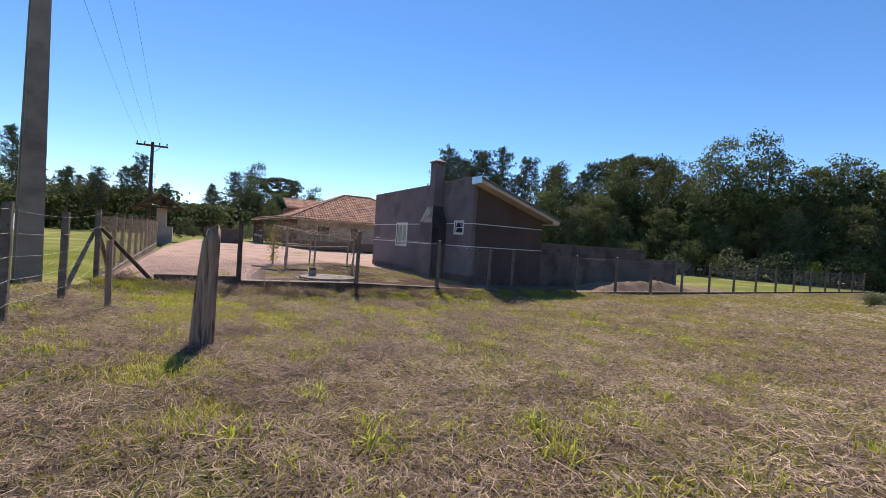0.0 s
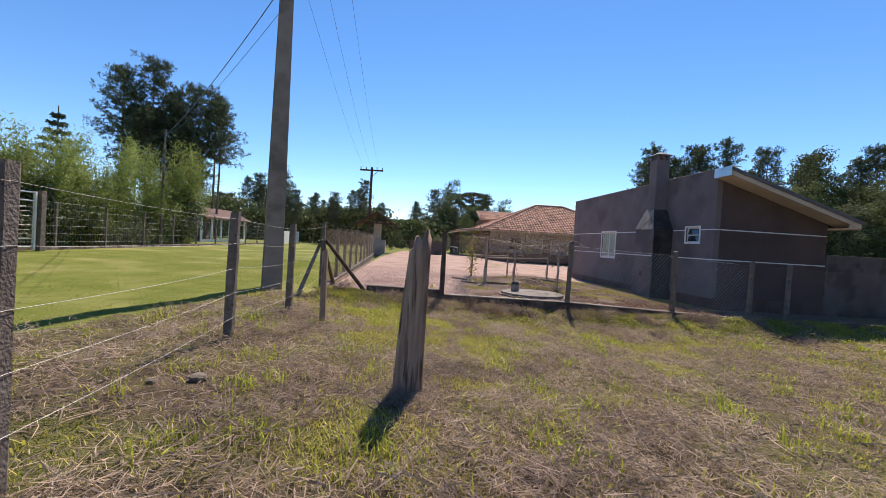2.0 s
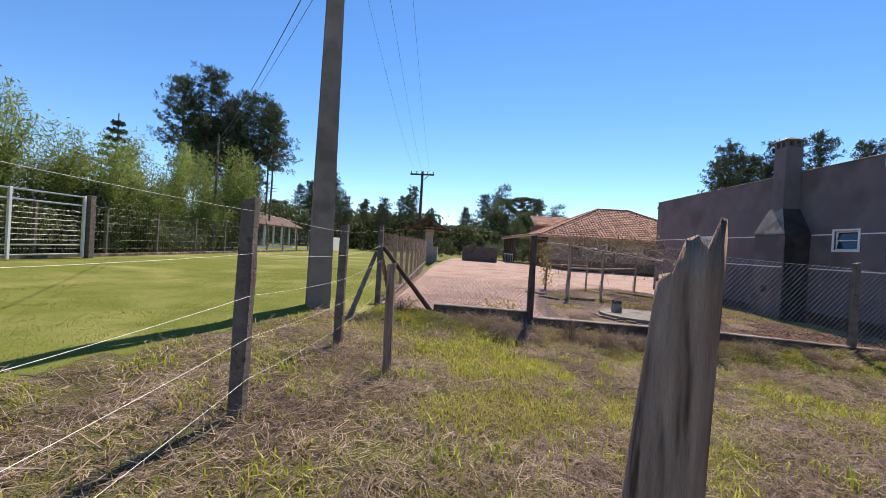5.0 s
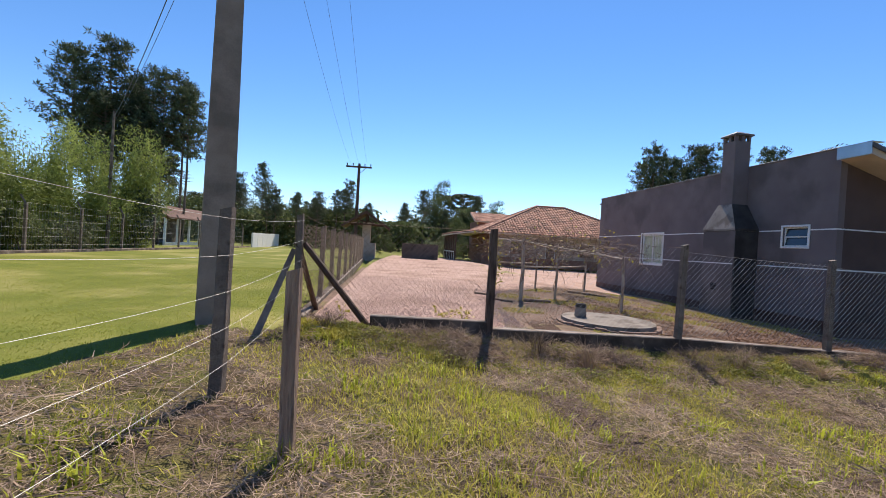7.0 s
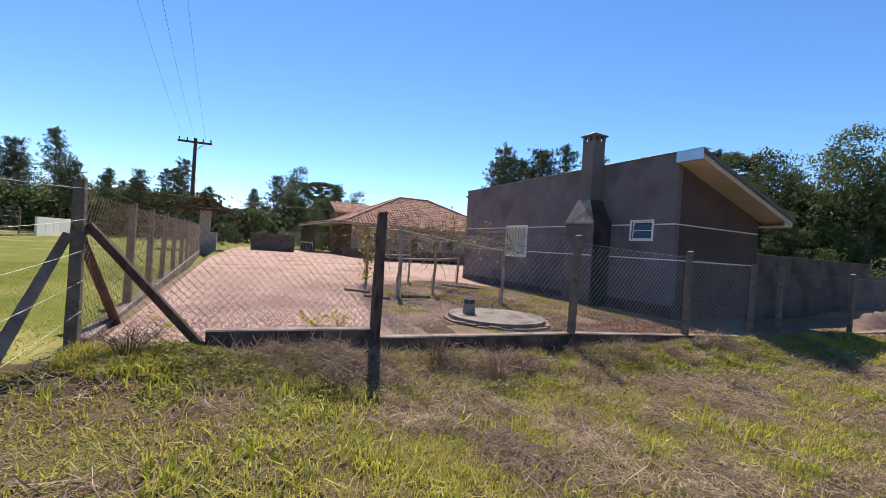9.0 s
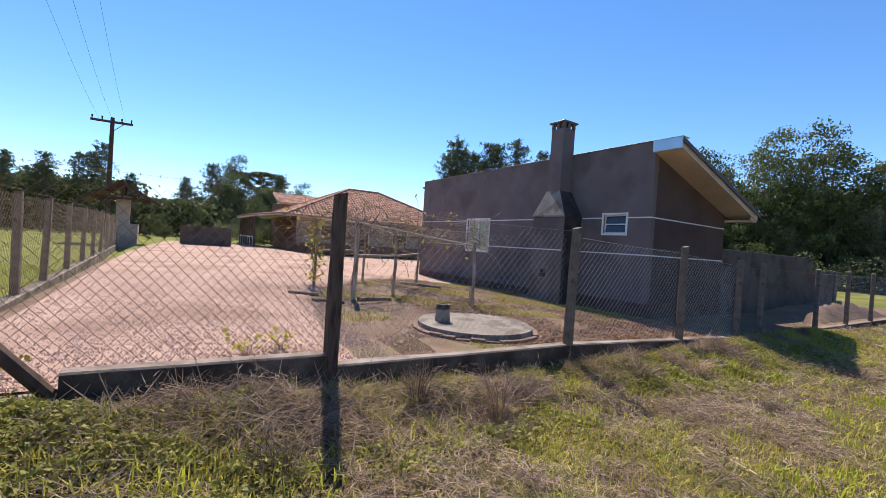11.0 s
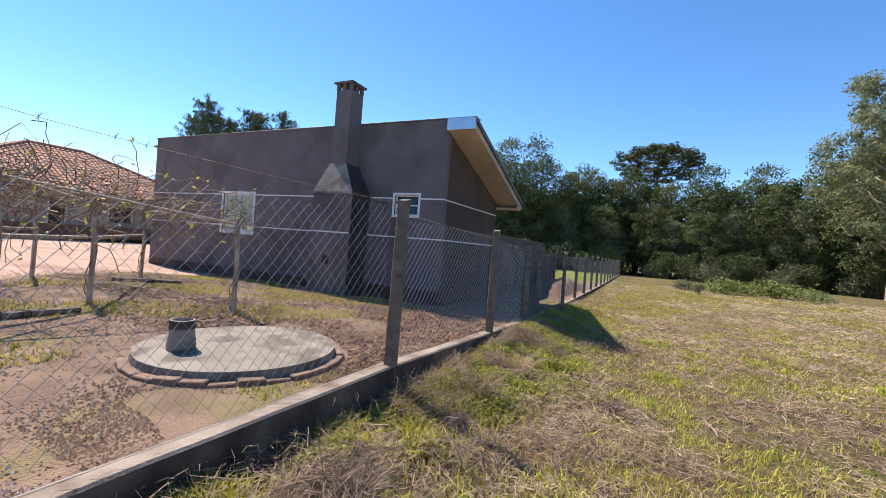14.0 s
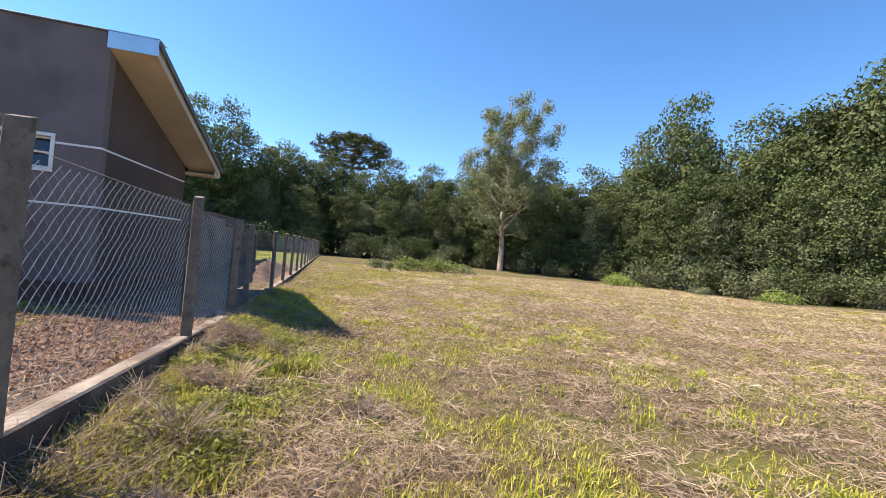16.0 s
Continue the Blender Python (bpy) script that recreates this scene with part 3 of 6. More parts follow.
def build_windows(root):
    def framed(name, b0, b1, z0, z1, label, t=0.07):
        w = part(name, bmesh.new(), M_WHITE, root, label)
        bm = bmesh.new()
        for y0, y1, q0, q1 in ((b0 - t, b1 + t, z1, z1 + t), (b0 - t, b1 + t, z0 - t, z0), (b0 - t, b0, z0, z1), (b1, b1 + t, z0, z1)):
            box(bm, HA - 0.03, HA - 0.001, y0, y1, q0, q1, 0.006)
        part("window_frame", bm, M_WHITE, w)
        return w
    b0, b1, z0, z1 = 8.79 + 0.05, 10.17 - 0.05, 1.05 + 0.05, 2.24 - 0.05
    w = framed("window", 8.79, 10.17, 1.05, 2.24, "white sash window with upright security bars")
    bm = bmesh.new()
    for y0, y1, q0, q1 in ((8.79, 10.17, 1.05, 1.1), (8.79, 10.17, 2.19, 2.24), (8.79, 8.84, 1.1, 2.19), (10.12, 10.17, 1.1, 2.19), (9.455, 9.505, 1.1, 2.19)):
        box(bm, HA + 0.04, HA + 0.08, y0, y1, q0, q1)
    part("sash", bm, M_WHITE, w)
    for q0, q1 in ((8.842, 9.453), (9.507, 10.118)):
        part("pane", boxed(HA + 0.055, HA + 0.061, q0, q1, 1.102, 2.188), M_CLEAR, w).visible_shadow = False
        part("curtain", curtain(q0, q1, 1.1, 2.19, HA + 0.1), M_CURTAIN, w, "pale yellow curtain behind the glass")
    for k in range(7):
        y = 8.9 + k * 0.193
        part("security_bar", tube(bmesh.new(), (HA + 0.02, y, 1.05), (HA + 0.02, y, 2.24), 0.007, 0.007, 6), M_WHITE, w)
    w = framed("window", 3.0, 3.69, 1.79, 2.3, "small white tilting window with two dark panes", 0.055)
    bm = bmesh.new()
    for y0, y1, q0, q1 in ((3.0, 3.69, 1.79, 1.825), (3.0, 3.69, 2.265, 2.3), (3.0, 3.035, 1.825, 2.265), (3.655, 3.69, 1.825, 2.265), (3.035, 3.655, 2.03, 2.06)):
        box(bm, HA + 0.04, HA + 0.08, y0, y1, q0, q1)
    part("sash", bm, M_WHITE, w)
    for q0, q1 in ((1.827, 2.028), (2.062, 2.263)):
        bm = boxed(-0.003, 0.003, 3.037, 3.653, q0 - (q0 + q1) / 2, q1 - (q0 + q1) / 2, 0, pose(HA + 0.06, 0, (q0 + q1) / 2, 0, 14, 0))
        part("pane", bm, M_GLASS, w)
    # added near-black sheet stands in for the unlit room behind the panes
    part("dark_room_sheet", boxed(HA + 0.19, HA + 0.21, 2.85, 3.85, 1.6, 2.5), M_DARK, w)


def curtain(y0, y1, z0, z1, a):
    bm = bmesh.new()
    n = 40
    rows = [[bm.verts.new((a + 0.02 * math.sin(i * 1.1) + t, y0 + (y1 - y0) * i / n, z)) for i in range(n + 1)] for z, t in ((z0, 0), (z1, 0), (z1, 0.004), (z0, 0.004))]
    for k in range(4):
        for i in range(n):
            bm.faces.new((rows[k][i], rows[k][i + 1], rows[(k + 1) % 4][i + 1], rows[(k + 1) % 4][i]))
    return bm


build_house()


def build_side_wall():
    root = thing("boundary_wall", FR, "unpainted rendered boundary wall behind the house", "wall")
    part("wall_high", boxed(9.6, 17.4, 2.31, 2.46, -0.9, 1.62, 0.01), M_WALL_LOW, root)
    part("wall_low", boxed(17.4, 20.1, 2.31, 2.46, -0.9, 1.12, 0.01), M_WALL_LOW, root)
    part("end_pier", boxed(20.1, 20.4, 2.24, 2.53, -0.9, 1.16, 0.01), M_WALL_LOW, root)


build_side_wall()

# ---- fences ----
def post_mesh(h, w, rng, lean=0.0):
    """A square concrete fence post with worn edges, standing 0.3 m into the ground."""
    bm = bmesh.new()
    n = 7
    prev = None
    for i in range(n + 1):
        z = -0.3 + (h + 0.3) * i / n
        k = w / 2 * (1 - 0.12 * i / n)
        c = 0.22 * k
        pts = [(-k + c, -k), (k - c, -k), (k, -k + c), (k, k - c), (k - c, k), (-k + c, k), (-k, k - c), (-k, -k + c)]
        ring = [bm.verts.new((x + rng.uniform(-1, 1) * 0.004 + lean * max(z, 0), y + rng.uniform(-1, 1) * 0.004, z + (0.012 * x / k if i == n else 0))) for x, y in pts]
        if prev:
            for q in range(8):
                bm.faces.new((prev[q], prev[(q + 1) % 8], ring[(q + 1) % 8], ring[q]))
        prev = ring
    bm.faces.new(prev)
    return bm


def strand(g, pts, r, sag=0.02, seg=8, barbs=0.0, rng=None):
    for p, q in zip(pts[:-1], pts[1:]):
        p, q = Vector(p), Vector(q)
        line = []
        for i in range(seg + 1):
            k = i / seg
            v = p.lerp(q, k)
            v.z -= sag * 4 * k * (1 - k)
            line.append(v)
        g.wire(line, r)
        if barbs:
            d = (q - p).normalized()
            side = d.cross(Vector((0, 0, 1)))
            n = int((q - p).length / barbs)
            for i in range(1, n):
                k = i / n
                c = p.lerp(q, k)
                c.z -= sag * 4 * k * (1 - k)
                for s in (1, -1):
                    e = c + (Vector((0, 0, 1)) * s + side * s * 0.7 + d * 0.3).normalized() * 0.022
                    g.wire([c - (e - c) * 0.5, e], 0.0013)


def chain_link(g, a0, a1, b, low, high, cell, r, thin=0.32):
    """Woven wire mesh in the plane b, between two heights given as functions of a; diagonal wires in both directions, kinked at each crossing."""
    h = cell / 2
    n = int((a1 - a0) / h)
    for s in (1, -1):
        for i in range(-40, n + 40):
            pts = []
            for k in range(40):
                a = a0 + (i + s * k) * h if s > 0 else a0 + (i - k) * h
                z = -0.35 + k * h * 1.1
                if a < a0 - 1e-6 or a > a1 + 1e-6 or z < low(a) or z > high(a):
                    if pts:
                        g.wire(pts, r if s > 0 else r * thin)
                        pts = []
                    continue
                pts.append((a, b + (0.004 if (k % 2) else -0.004) * s, z))
            if len(pts) > 1:
                g.wire(pts, r if s > 0 else r * thin)


FRONT = [(-3.235, 1.555), (0.0, 1.5), (2.84, 1.4), (4.97, 1.25), (6.05, 1.22), (9.45, 1.18)] + [(9.45 + 2.55 * i, 1.18 - 0.01 * i) for i in range(1, 14)]


def build_front_fence():
    root = thing("wire_fence", FR, "chain-link fence on concrete posts along the plot front", "fence")
    rng = random.Random(3)
    for i, (a, top) in enumerate(FRONT):
        z0 = ground_z(a, -0.1)
        bm = post_mesh(top - z0, (0.12 if i == 0 else 0.105) if i < 4 else 0.1, rng, rng.uniform(-0.01, 0.02))
        p = part("fence_post", bm, M_POSTWOOD if i == 0 else M_CONCRETE, root, "dark brown weathered timber post" if i == 0 else "")
        p.location = (a, -0.02, z0)
    tops = lambda a: lerp_at(a, [-6.2, -3.26, -2.5] + [q[0] for q in FRONT[1:]], [1.5, 1.5, 1.42] + [q[1] - 0.07 for q in FRONT[1:]])
    spans = [-6.2] + [q[0] for q in FRONT]
    for i in range(len(spans) - 1):
        a0, a1 = spans[i], spans[i + 1]
        far = a0 > 9
        g = Gather()
        chain_link(g, a0 + 0.02, a1 - 0.02, 0.05, lambda a: kerb_top(a) + 0.02, tops, (0.17 if i < 1 else 0.19) if not far else 0.2, 0.0016 if far else (0.0018 if i < 1 else (0.0018 if i == 1 else 0.0026)), 1.0 if i < 1 else (0.5 if i == 1 else 0.3))
        for frac in (0.02,) if i < 2 else (0.02, 0.97):
            zs = [kerb_top(a) * (1 - frac) + tops(a) * frac for a in (a0, a1)]
            g.wire([(a0, 0.045, zs[0]), ((a0 + a1) / 2, 0.045, (zs[0] + zs[1]) / 2 - 0.01), (a1, 0.045, zs[1])], 0.0022)
        # spans 4 and 5: dark colour stands in for the house's shade
        tagged(raw("wire_mesh", g.v, g.f, M_RUST_SHADE if i in (0, 4, 5) else M_WIRE, root), kind="stuff")
    g = Gather()
    strand(g, [(a, -0.03, tops(a) + 0.025) for a in [-6.2, -3.26, -2.5, 0.0]], 0.0014, 0.015, 10, 0.12)
    raw("barbed_wire", g.v, g.f, M_RUST_SHADE, root)


build_front_fence()


def build_lane_fence():
    root = thing("wire_fence", FR, "smooth-wire fence on square concrete posts beside the grassy lane", "fence")
    rng = random.Random(5)
    bs = [-11.0, -8.4, -5.3, -2.98, -0.05, 2.5, 4.5, 6.4, 8.9, 11.4, 13.9, 16.4, 18.9, 21.4, 24]
    hs = [1.5, 1.52, 1.5, 1.5, 1.6] + [1.55] * 10
    line_a = [-5.75, -5.93, -6.18, -6.14, -6.2] + [-6.2 - 0.036 * b for b in bs[5:]]
    tops = []
    for b, h, a in zip(bs, hs, line_a):
        z0 = ground_z(-6.2, b if b < 0 else b + 0.1)
        p = part("fence_post", post_mesh(h, 0.105, rng, rng.uniform(-0.015, 0.015)), M_CONCRETE, root)
        p.location = (a, b, z0)
        tops.append(z0 + h)
    for k in range(5):
        g = Gather()
        pts = [(a + 0.06, b, t - 0.08 - 0.29 * k) for a, b, t in zip(line_a[:5], bs[:5], tops)]
        line = [Vector(p).lerp(Vector(q), i / 6) - Vector((0, 0, 0.08 * (i / 6) * (1 - i / 6))) for p, q in zip(pts[:-1], pts[1:]) for i in range(6)] + [Vector(pts[-1])]
        g.wire(line, 0.0013)
        raw("wire", g.v, g.f, M_WIRE, root)
    g = Gather()
    strand(g, [(-6.2 - 0.036 * max(b, 0), b, t + 0.04) for b, t in zip(bs[4:], tops[4:])], 0.002, 0.02, 8, 0.15)
    m = 0.12
    for i in range(4, len(bs) - 1):
        b0, b1 = bs[i], bs[i + 1]
        n = int((b1 - b0) / m)
        for s in (1, -1):
            for j in range(-14, n + 14):
                pts = [(-6.15 - 0.036 * (b0 + (j + s * k) * m), b0 + (j + s * k) * m, inside_z(-6.1, b0) + 0.06 + k * m) for k in range(13)]
                pts = [p for p in pts if b0 <= p[1] <= b1]
                if len(pts) > 1:
                    g.wire([pts[0], pts[-1]], 0.0018)
    tagged(raw("wire_mesh", g.v, g.f, M_RUST_SHADE, root), kind="stuff")
    kb = boxed(-6.28, -6.12, 0.12, 25, -0.3, 0.03, 0.01)
    for v in kb.verts:
        v.co.x -= 0.036 * v.co.y
    part("fence_kerb", kb, M_KERB, root)
    # braces of the corner post
    part("brace", tube(bmesh.new(), (-6.15, 0.02, 1.15), (-5.1, -0.02, -0.1), 0.045, 0.05, 8), M_DARKWOOD, root, "dark round timber brace")
    part("brace", tube(bmesh.new(), (-6.2, 0.05, 1.0), (-6.15, 1.3, -0.05), 0.045, 0.05, 8), M_DARKWOOD, root)
    bm = bmesh.new()
    tube(bm, (-6.62, -0.62, ground_z(-6.62, -0.62) - 0.1), (-6.27, -0.08, 1.05), 0.07, 0.05, 4)
    part("strut", bm, M_KERB_LIT, root, "leaning pale concrete strut")


build_lane_fence()


def stake(x, y, h, w, label):
    ob = part("wooden_stake", post_mesh(h, w, random.Random(12), -0.012), M_STUMP, None)
    ob.matrix_world = pose(x, y, gz(x, y), 0, 0, 24)
    return tagged(ob, label, "stake")


stake(-5.3, 6.66, 1.12, 0.088, "dark weathered wooden stake standing in dry grass")


def build_stump():
    """The split, weathered log that stands in the field."""
    rng = random.Random(11)
    bm = bmesh.new()
    prev = None
    n, k = 22, 18
    h = 1.3
    for i in range(n + 1):
        z = -0.2 + (h + 0.2) * i / n
        q = max(z, 0) / h
        r = 0.125 - 0.03 * q + (0.02 * (1 - q) ** 3)
        ring = []
        for j in range(k):
            w = 2 * math.pi * j / k
            rr = r * (1 + 0.16 * noise.noise((math.cos(w) * 1.4, math.sin(w) * 1.4, z * 0.8)) + 0.08 * noise.noise((math.cos(w) * 5, math.sin(w) * 5, z * 0.7)))
            rr *= 1 - 0.25 * max(0, math.cos(w - 2.2)) * smooth(0.55, 0.95, q)
            zz = z + (0.09 * math.cos(w + 0.6) + 0.05 * rng.uniform(-1, 1) if i == n else 0)
            ring.append(bm.verts.new((rr * math.cos(w) + 0.05 * q, rr * math.sin(w) * 0.85, zz)))
        if prev:
            for j in range(k):
                bm.faces.new((prev[j], prev[(j + 1) % k], ring[(j + 1) % k], ring[j]))
        prev = ring
    c = bm.verts.new((0.05, 0, h - 0.08))
    for j in range(k):
        bm.faces.new((prev[j], prev[(j + 1) % k], c))
    ob = part("tree_stump", bm, M_STUMP, None, smooth_shade=True)
    ob.location = (-2.74, 4.85, gz(-2.74, 4.85))
    tagged(ob, "tall weathered grey-brown log post with a split top in dry grass", "stump")


build_stump()


def build_power_pole():
    """Double-T concrete pole beside the lane, with its top fittings and cables."""
    x, y = -8.93, 8.98
    m = pose(x, y, gz(x, y) - 0.02, 0, 0, 56)
    root = thing("power_pole", m, "tall tapered double-T concrete power pole on the verge", "power pole")
    H = 11.0
    bm = bmesh.new()
    prev = None
    for i in range(23):
        z = -0.4 + (H + 0.4) * i / 22
        k = 1 - 0.52 * max(z, 0) / H
        w, d, web, fl = 0.215 * k, 0.17 * k, 0.07 * k, 0.075 * k
        pts = [(-w, -d), (w, -d), (w, -d + fl), (web, -d + fl + 0.02), (web, d - fl - 0.02), (w, d - fl), (w, d), (-w, d), (-w, d - fl), (-web, d - fl - 0.02), (-web, -d + fl + 0.02), (-w, -d + fl)]
        ring = [bm.verts.new((px, py, z)) for px, py in pts]
        if prev:
            for q in range(12):
                bm.faces.new((prev[q], prev[(q + 1) % 12], ring[(q + 1) % 12], ring[q]))
        prev = ring
    bm.faces.new(prev)
    part("shaft", bm, M_POLE, root)
    arm = part("crossarm", boxed(-1.0, 1.0, -0.14, -0.05, H - 0.75, H - 0.63, 0.01), M_CONCRETE, root)
    for q in (-0.9, 0.0, 0.9):
        bm = tube(bmesh.new(), (q, -0.1, H - 0.63), (q, -0.1, H - 0.45), 0.035, 0.05, 8)
        part("insulator", bm, M_BLACK, arm)
    part("bracket", boxed(-0.25, 0.25, -0.2, -0.13, 7.3, 7.38), M_RUST_SHADE, root)


build_power_pole()


def cable(p, q, sag, r, label):
    g = Gather()
    strand(g, [p, q], r, sag, 28)
    ob = raw("overhead_cable", g.v, g.f, M_BLACK)
    tagged(ob, label, "cable", "overhead cables")


POLE_TOP = Vector((-8.87, 9.02, 10.2))
POLE2 = Vector((-28.8, 40.6, 0.0))
for off, z2 in ((-0.8, 9.0), (0.0, 9.0), (0.8, 9.0)):
    cable(POLE_TOP + Vector((off, 0.3 * off, 0.2)), POLE2 + Vector((off, 0.3 * off, z2)), 0.7, 0.006, "thin black overhead power cable between poles")
cable((-8.98, 9.0, 7.3), (-29.5, 18.5, 7.2), 0.35, 0.014, "drooping black service cable to a far post")
cable((-8.98, 9.0, 6.7), (-29.5, 18.5, 6.9), 0.3, 0.007, "drooping black service cable to a far post")


def build_far_pole():
    root = thing("power_pole", pose(POLE2.x, POLE2.y, -0.1, 0, 0, 25), "dark wooden power pole with a crossarm down the lane", "power pole")
    part("shaft", tube(bmesh.new(), (0, 0, -0.3), (0, 0, 9.3), 0.2, 0.13, 8), M_DARKWOOD, root)
    arm = part("crossarm", boxed(-1.3, 1.3, -0.2, -0.1, 8.85, 9.02), M_DARKWOOD, root)
    for q in (-1.2, -0.6, 0.6, 1.2):
        part("insulator", tube(bmesh.new(), (q, -0.15, 9.02), (q, -0.15, 9.28), 0.04, 0.06, 6), M_BLACK, arm)
    part("strut", tube(bmesh.new(), (0.7, -0.1, 8.85), (0, -0.05, 8.2), 0.025, 0.025, 5), M_DARKWOOD, root)


build_far_pole()

# ---- trees ----
def leaf_quads(rng, pos, nrm, size, aspect=0.55, jitter=0.9):
    """Small leaf blades at pos, facing roughly along nrm."""
    n = len(pos)
    nrm = nrm / (np.linalg.norm(nrm, axis=1, keepdims=True) + 1e-9)
    d = nrm + rng.normal(0, jitter, (n, 3))
    d /= np.linalg.norm(d, axis=1, keepdims=True) + 1e-9
    t = np.cross(d, rng.normal(0, 1, (n, 3)))
    t /= np.linalg.norm(t, axis=1, keepdims=True) + 1e-9
    s = np.cross(d, t)
    L = (size * rng.uniform(0.6, 1.4, (n, 1)))
    a, b = t * L * 0.5, s * L * 0.5 * aspect
    return np.stack([pos - a, pos + b, pos + a, pos - b], axis=1)


def needle_tufts(rng, tufts, per, width):
    """Stiff needle sprays that stand out from the middle of each tuft."""
    c = np.repeat(np.array([t[0] for t in tufts]), per, axis=0)
    r = np.repeat(np.array([t[1] for t in tufts]), per)[:, None]
    n = len(c)
    d = rng.normal(0, 1, (n, 3)) + np.array((0, 0, 0.45))
    d /= np.linalg.norm(d, axis=1, keepdims=True) + 1e-9
    s = np.cross(d, rng.normal(0, 1, (n, 3)))
    s /= np.linalg.norm(s, axis=1, keepdims=True) + 1e-9
    s *= width * rng.uniform(0.7, 1.3, (n, 1))
    e = c + d * r * rng.uniform(0.6, 1.1, (n, 1))
    m = c + d * r * 0.2
    return np.stack([m - s * 0.5, m + s * 0.5, e + s, e - s], axis=1)


def blob_leaves(rng, blobs, per_m2, size, aspect=0.6, inner=0.62, jitter=0.7):
    out = []
    for c, r in blobs:
        area = 4 * math.pi * ((r[0] * r[1] + r[0] * r[2] + r[1] * r[2]) / 3)
        n = max(4, int(area * per_m2))
        d = rng.normal(0, 1, (n, 3))
        d /= np.linalg.norm(d, axis=1, keepdims=True)
        k = 1 - (1 - inner) * rng.uniform(0, 1, (n, 1)) ** 1.6
        lump = 1 + 0.14 * np.sin(d[:, :1] * 7 + c[0]) * np.sin(d[:, 1:2] * 6 + c[1]) + 0.1 * np.sin(d[:, 2:3] * 9 + c[2])
        pos = np.array(c) + d * np.array(r) * k * lump
        out.append(leaf_quads(rng, pos, d + np.array((0, 0, 0.4)), size, aspect, jitter))
    return np.concatenate(out)


def limb_mesh(bm, pts, r0, r1, sides=6):
    for i in range(len(pts) - 1):
        k0, k1 = i / (len(pts) - 1), (i + 1) / (len(pts) - 1)
        tube(bm, pts[i], pts[i + 1], r0 + (r1 - r0) * k0, r0 + (r1 - r0) * k1, sides, False)


def broad_tree(seed, h, w, leaf_mat, bark, label, size=0.225, leaves=15500, low=0.05, n_big=17, name="tree"):
    """A tree whose crown is made of large boughs, each of many small leaf clumps."""
    rng = np.random.default_rng(seed)
    root = thing(name, Matrix(), label, "tree", "trees of the wood")
    bm = bmesh.new()
    top = Vector((rng.uniform(-.5, .5), rng.uniform(-.5, .5), h * 0.6))
    limb_mesh(bm, [Vector((0, 0, -0.4)), Vector((0.1, 0, h * 0.25)), top], h * 0.02, h * 0.01, 7)
    blobs = []
    for i in range(n_big):
        q = i * 2.4 + rng.uniform(-0.4, 0.4)
        k = (i + 0.5) / n_big
        z = h * (low + 0.1 + (0.76 - low) * k)
        prof = math.sin(math.pi * (0.22 + 0.7 * k))
        rad = w * (0.12 + 0.55 * prof) * rng.uniform(0.6, 1.05) * (0.75 if k > 0.85 else 1.0)
        c = Vector((rad * math.cos(q), rad * math.sin(q), z))
        big = w * rng.uniform(0.32, 0.48)
        limb_mesh(bm, [Vector((0.1, 0, max(h * 0.1, z * 0.5))), c * 0.6 + Vector((0, 0, z * 0.25)), c], h * 0.008, h * 0.002, 5)
        for j in range(9):
            d = rng.normal(0, 1, 3)
            d[2] = abs(d[2]) * 0.9 - 0.25
            d /= np.linalg.norm(d)
            p = np.array(c) + d * big * rng.uniform(0.65, 1.1)
            r = big * rng.uniform(0.24, 0.46)
            blobs.append((tuple(p), (r, r, r * 0.75)))
        blobs.append((tuple(c), (big * 0.8, big * 0.8, big * 0.7)))
    area = sum(4 * math.pi * r[0] * r[1] for c, r in blobs)
    part("trunk", bm, bark, root)
    quads("crown", blob_leaves(rng, blobs, leaves / area, size, 0.62, 0.7, 0.5), leaf_mat, root)
    return root


def bush(seed, h, w, leaf_mat, label, size=0.16, per=22.0, category="shrub"):
    rng = np.random.default_rng(seed)
    root = thing("shrub", Matrix(), label, category, "undergrowth")
    blobs = []
    bm = bmesh.new()
    for i in range(9):
        q = rng.uniform(0, 6.28)
        rad = w * rng.uniform(0, 0.5)
        c = (rad * math.cos(q), rad * math.sin(q), h * rng.uniform(0.2, 0.72))
        s = w * rng.uniform(0.2, 0.34)
        blobs.append((c, (s, s, min(s, h * 0.3))))
        limb_mesh(bm, [Vector((c[0] * 0.2, c[1] * 0.2, -0.1)), Vector(c)], 0.03, 0.012, 5)
    part("stem", bm, M_BARK, root)
    quads("foliage", blob_leaves(rng, blobs, per, size), leaf_mat, root)
    return root


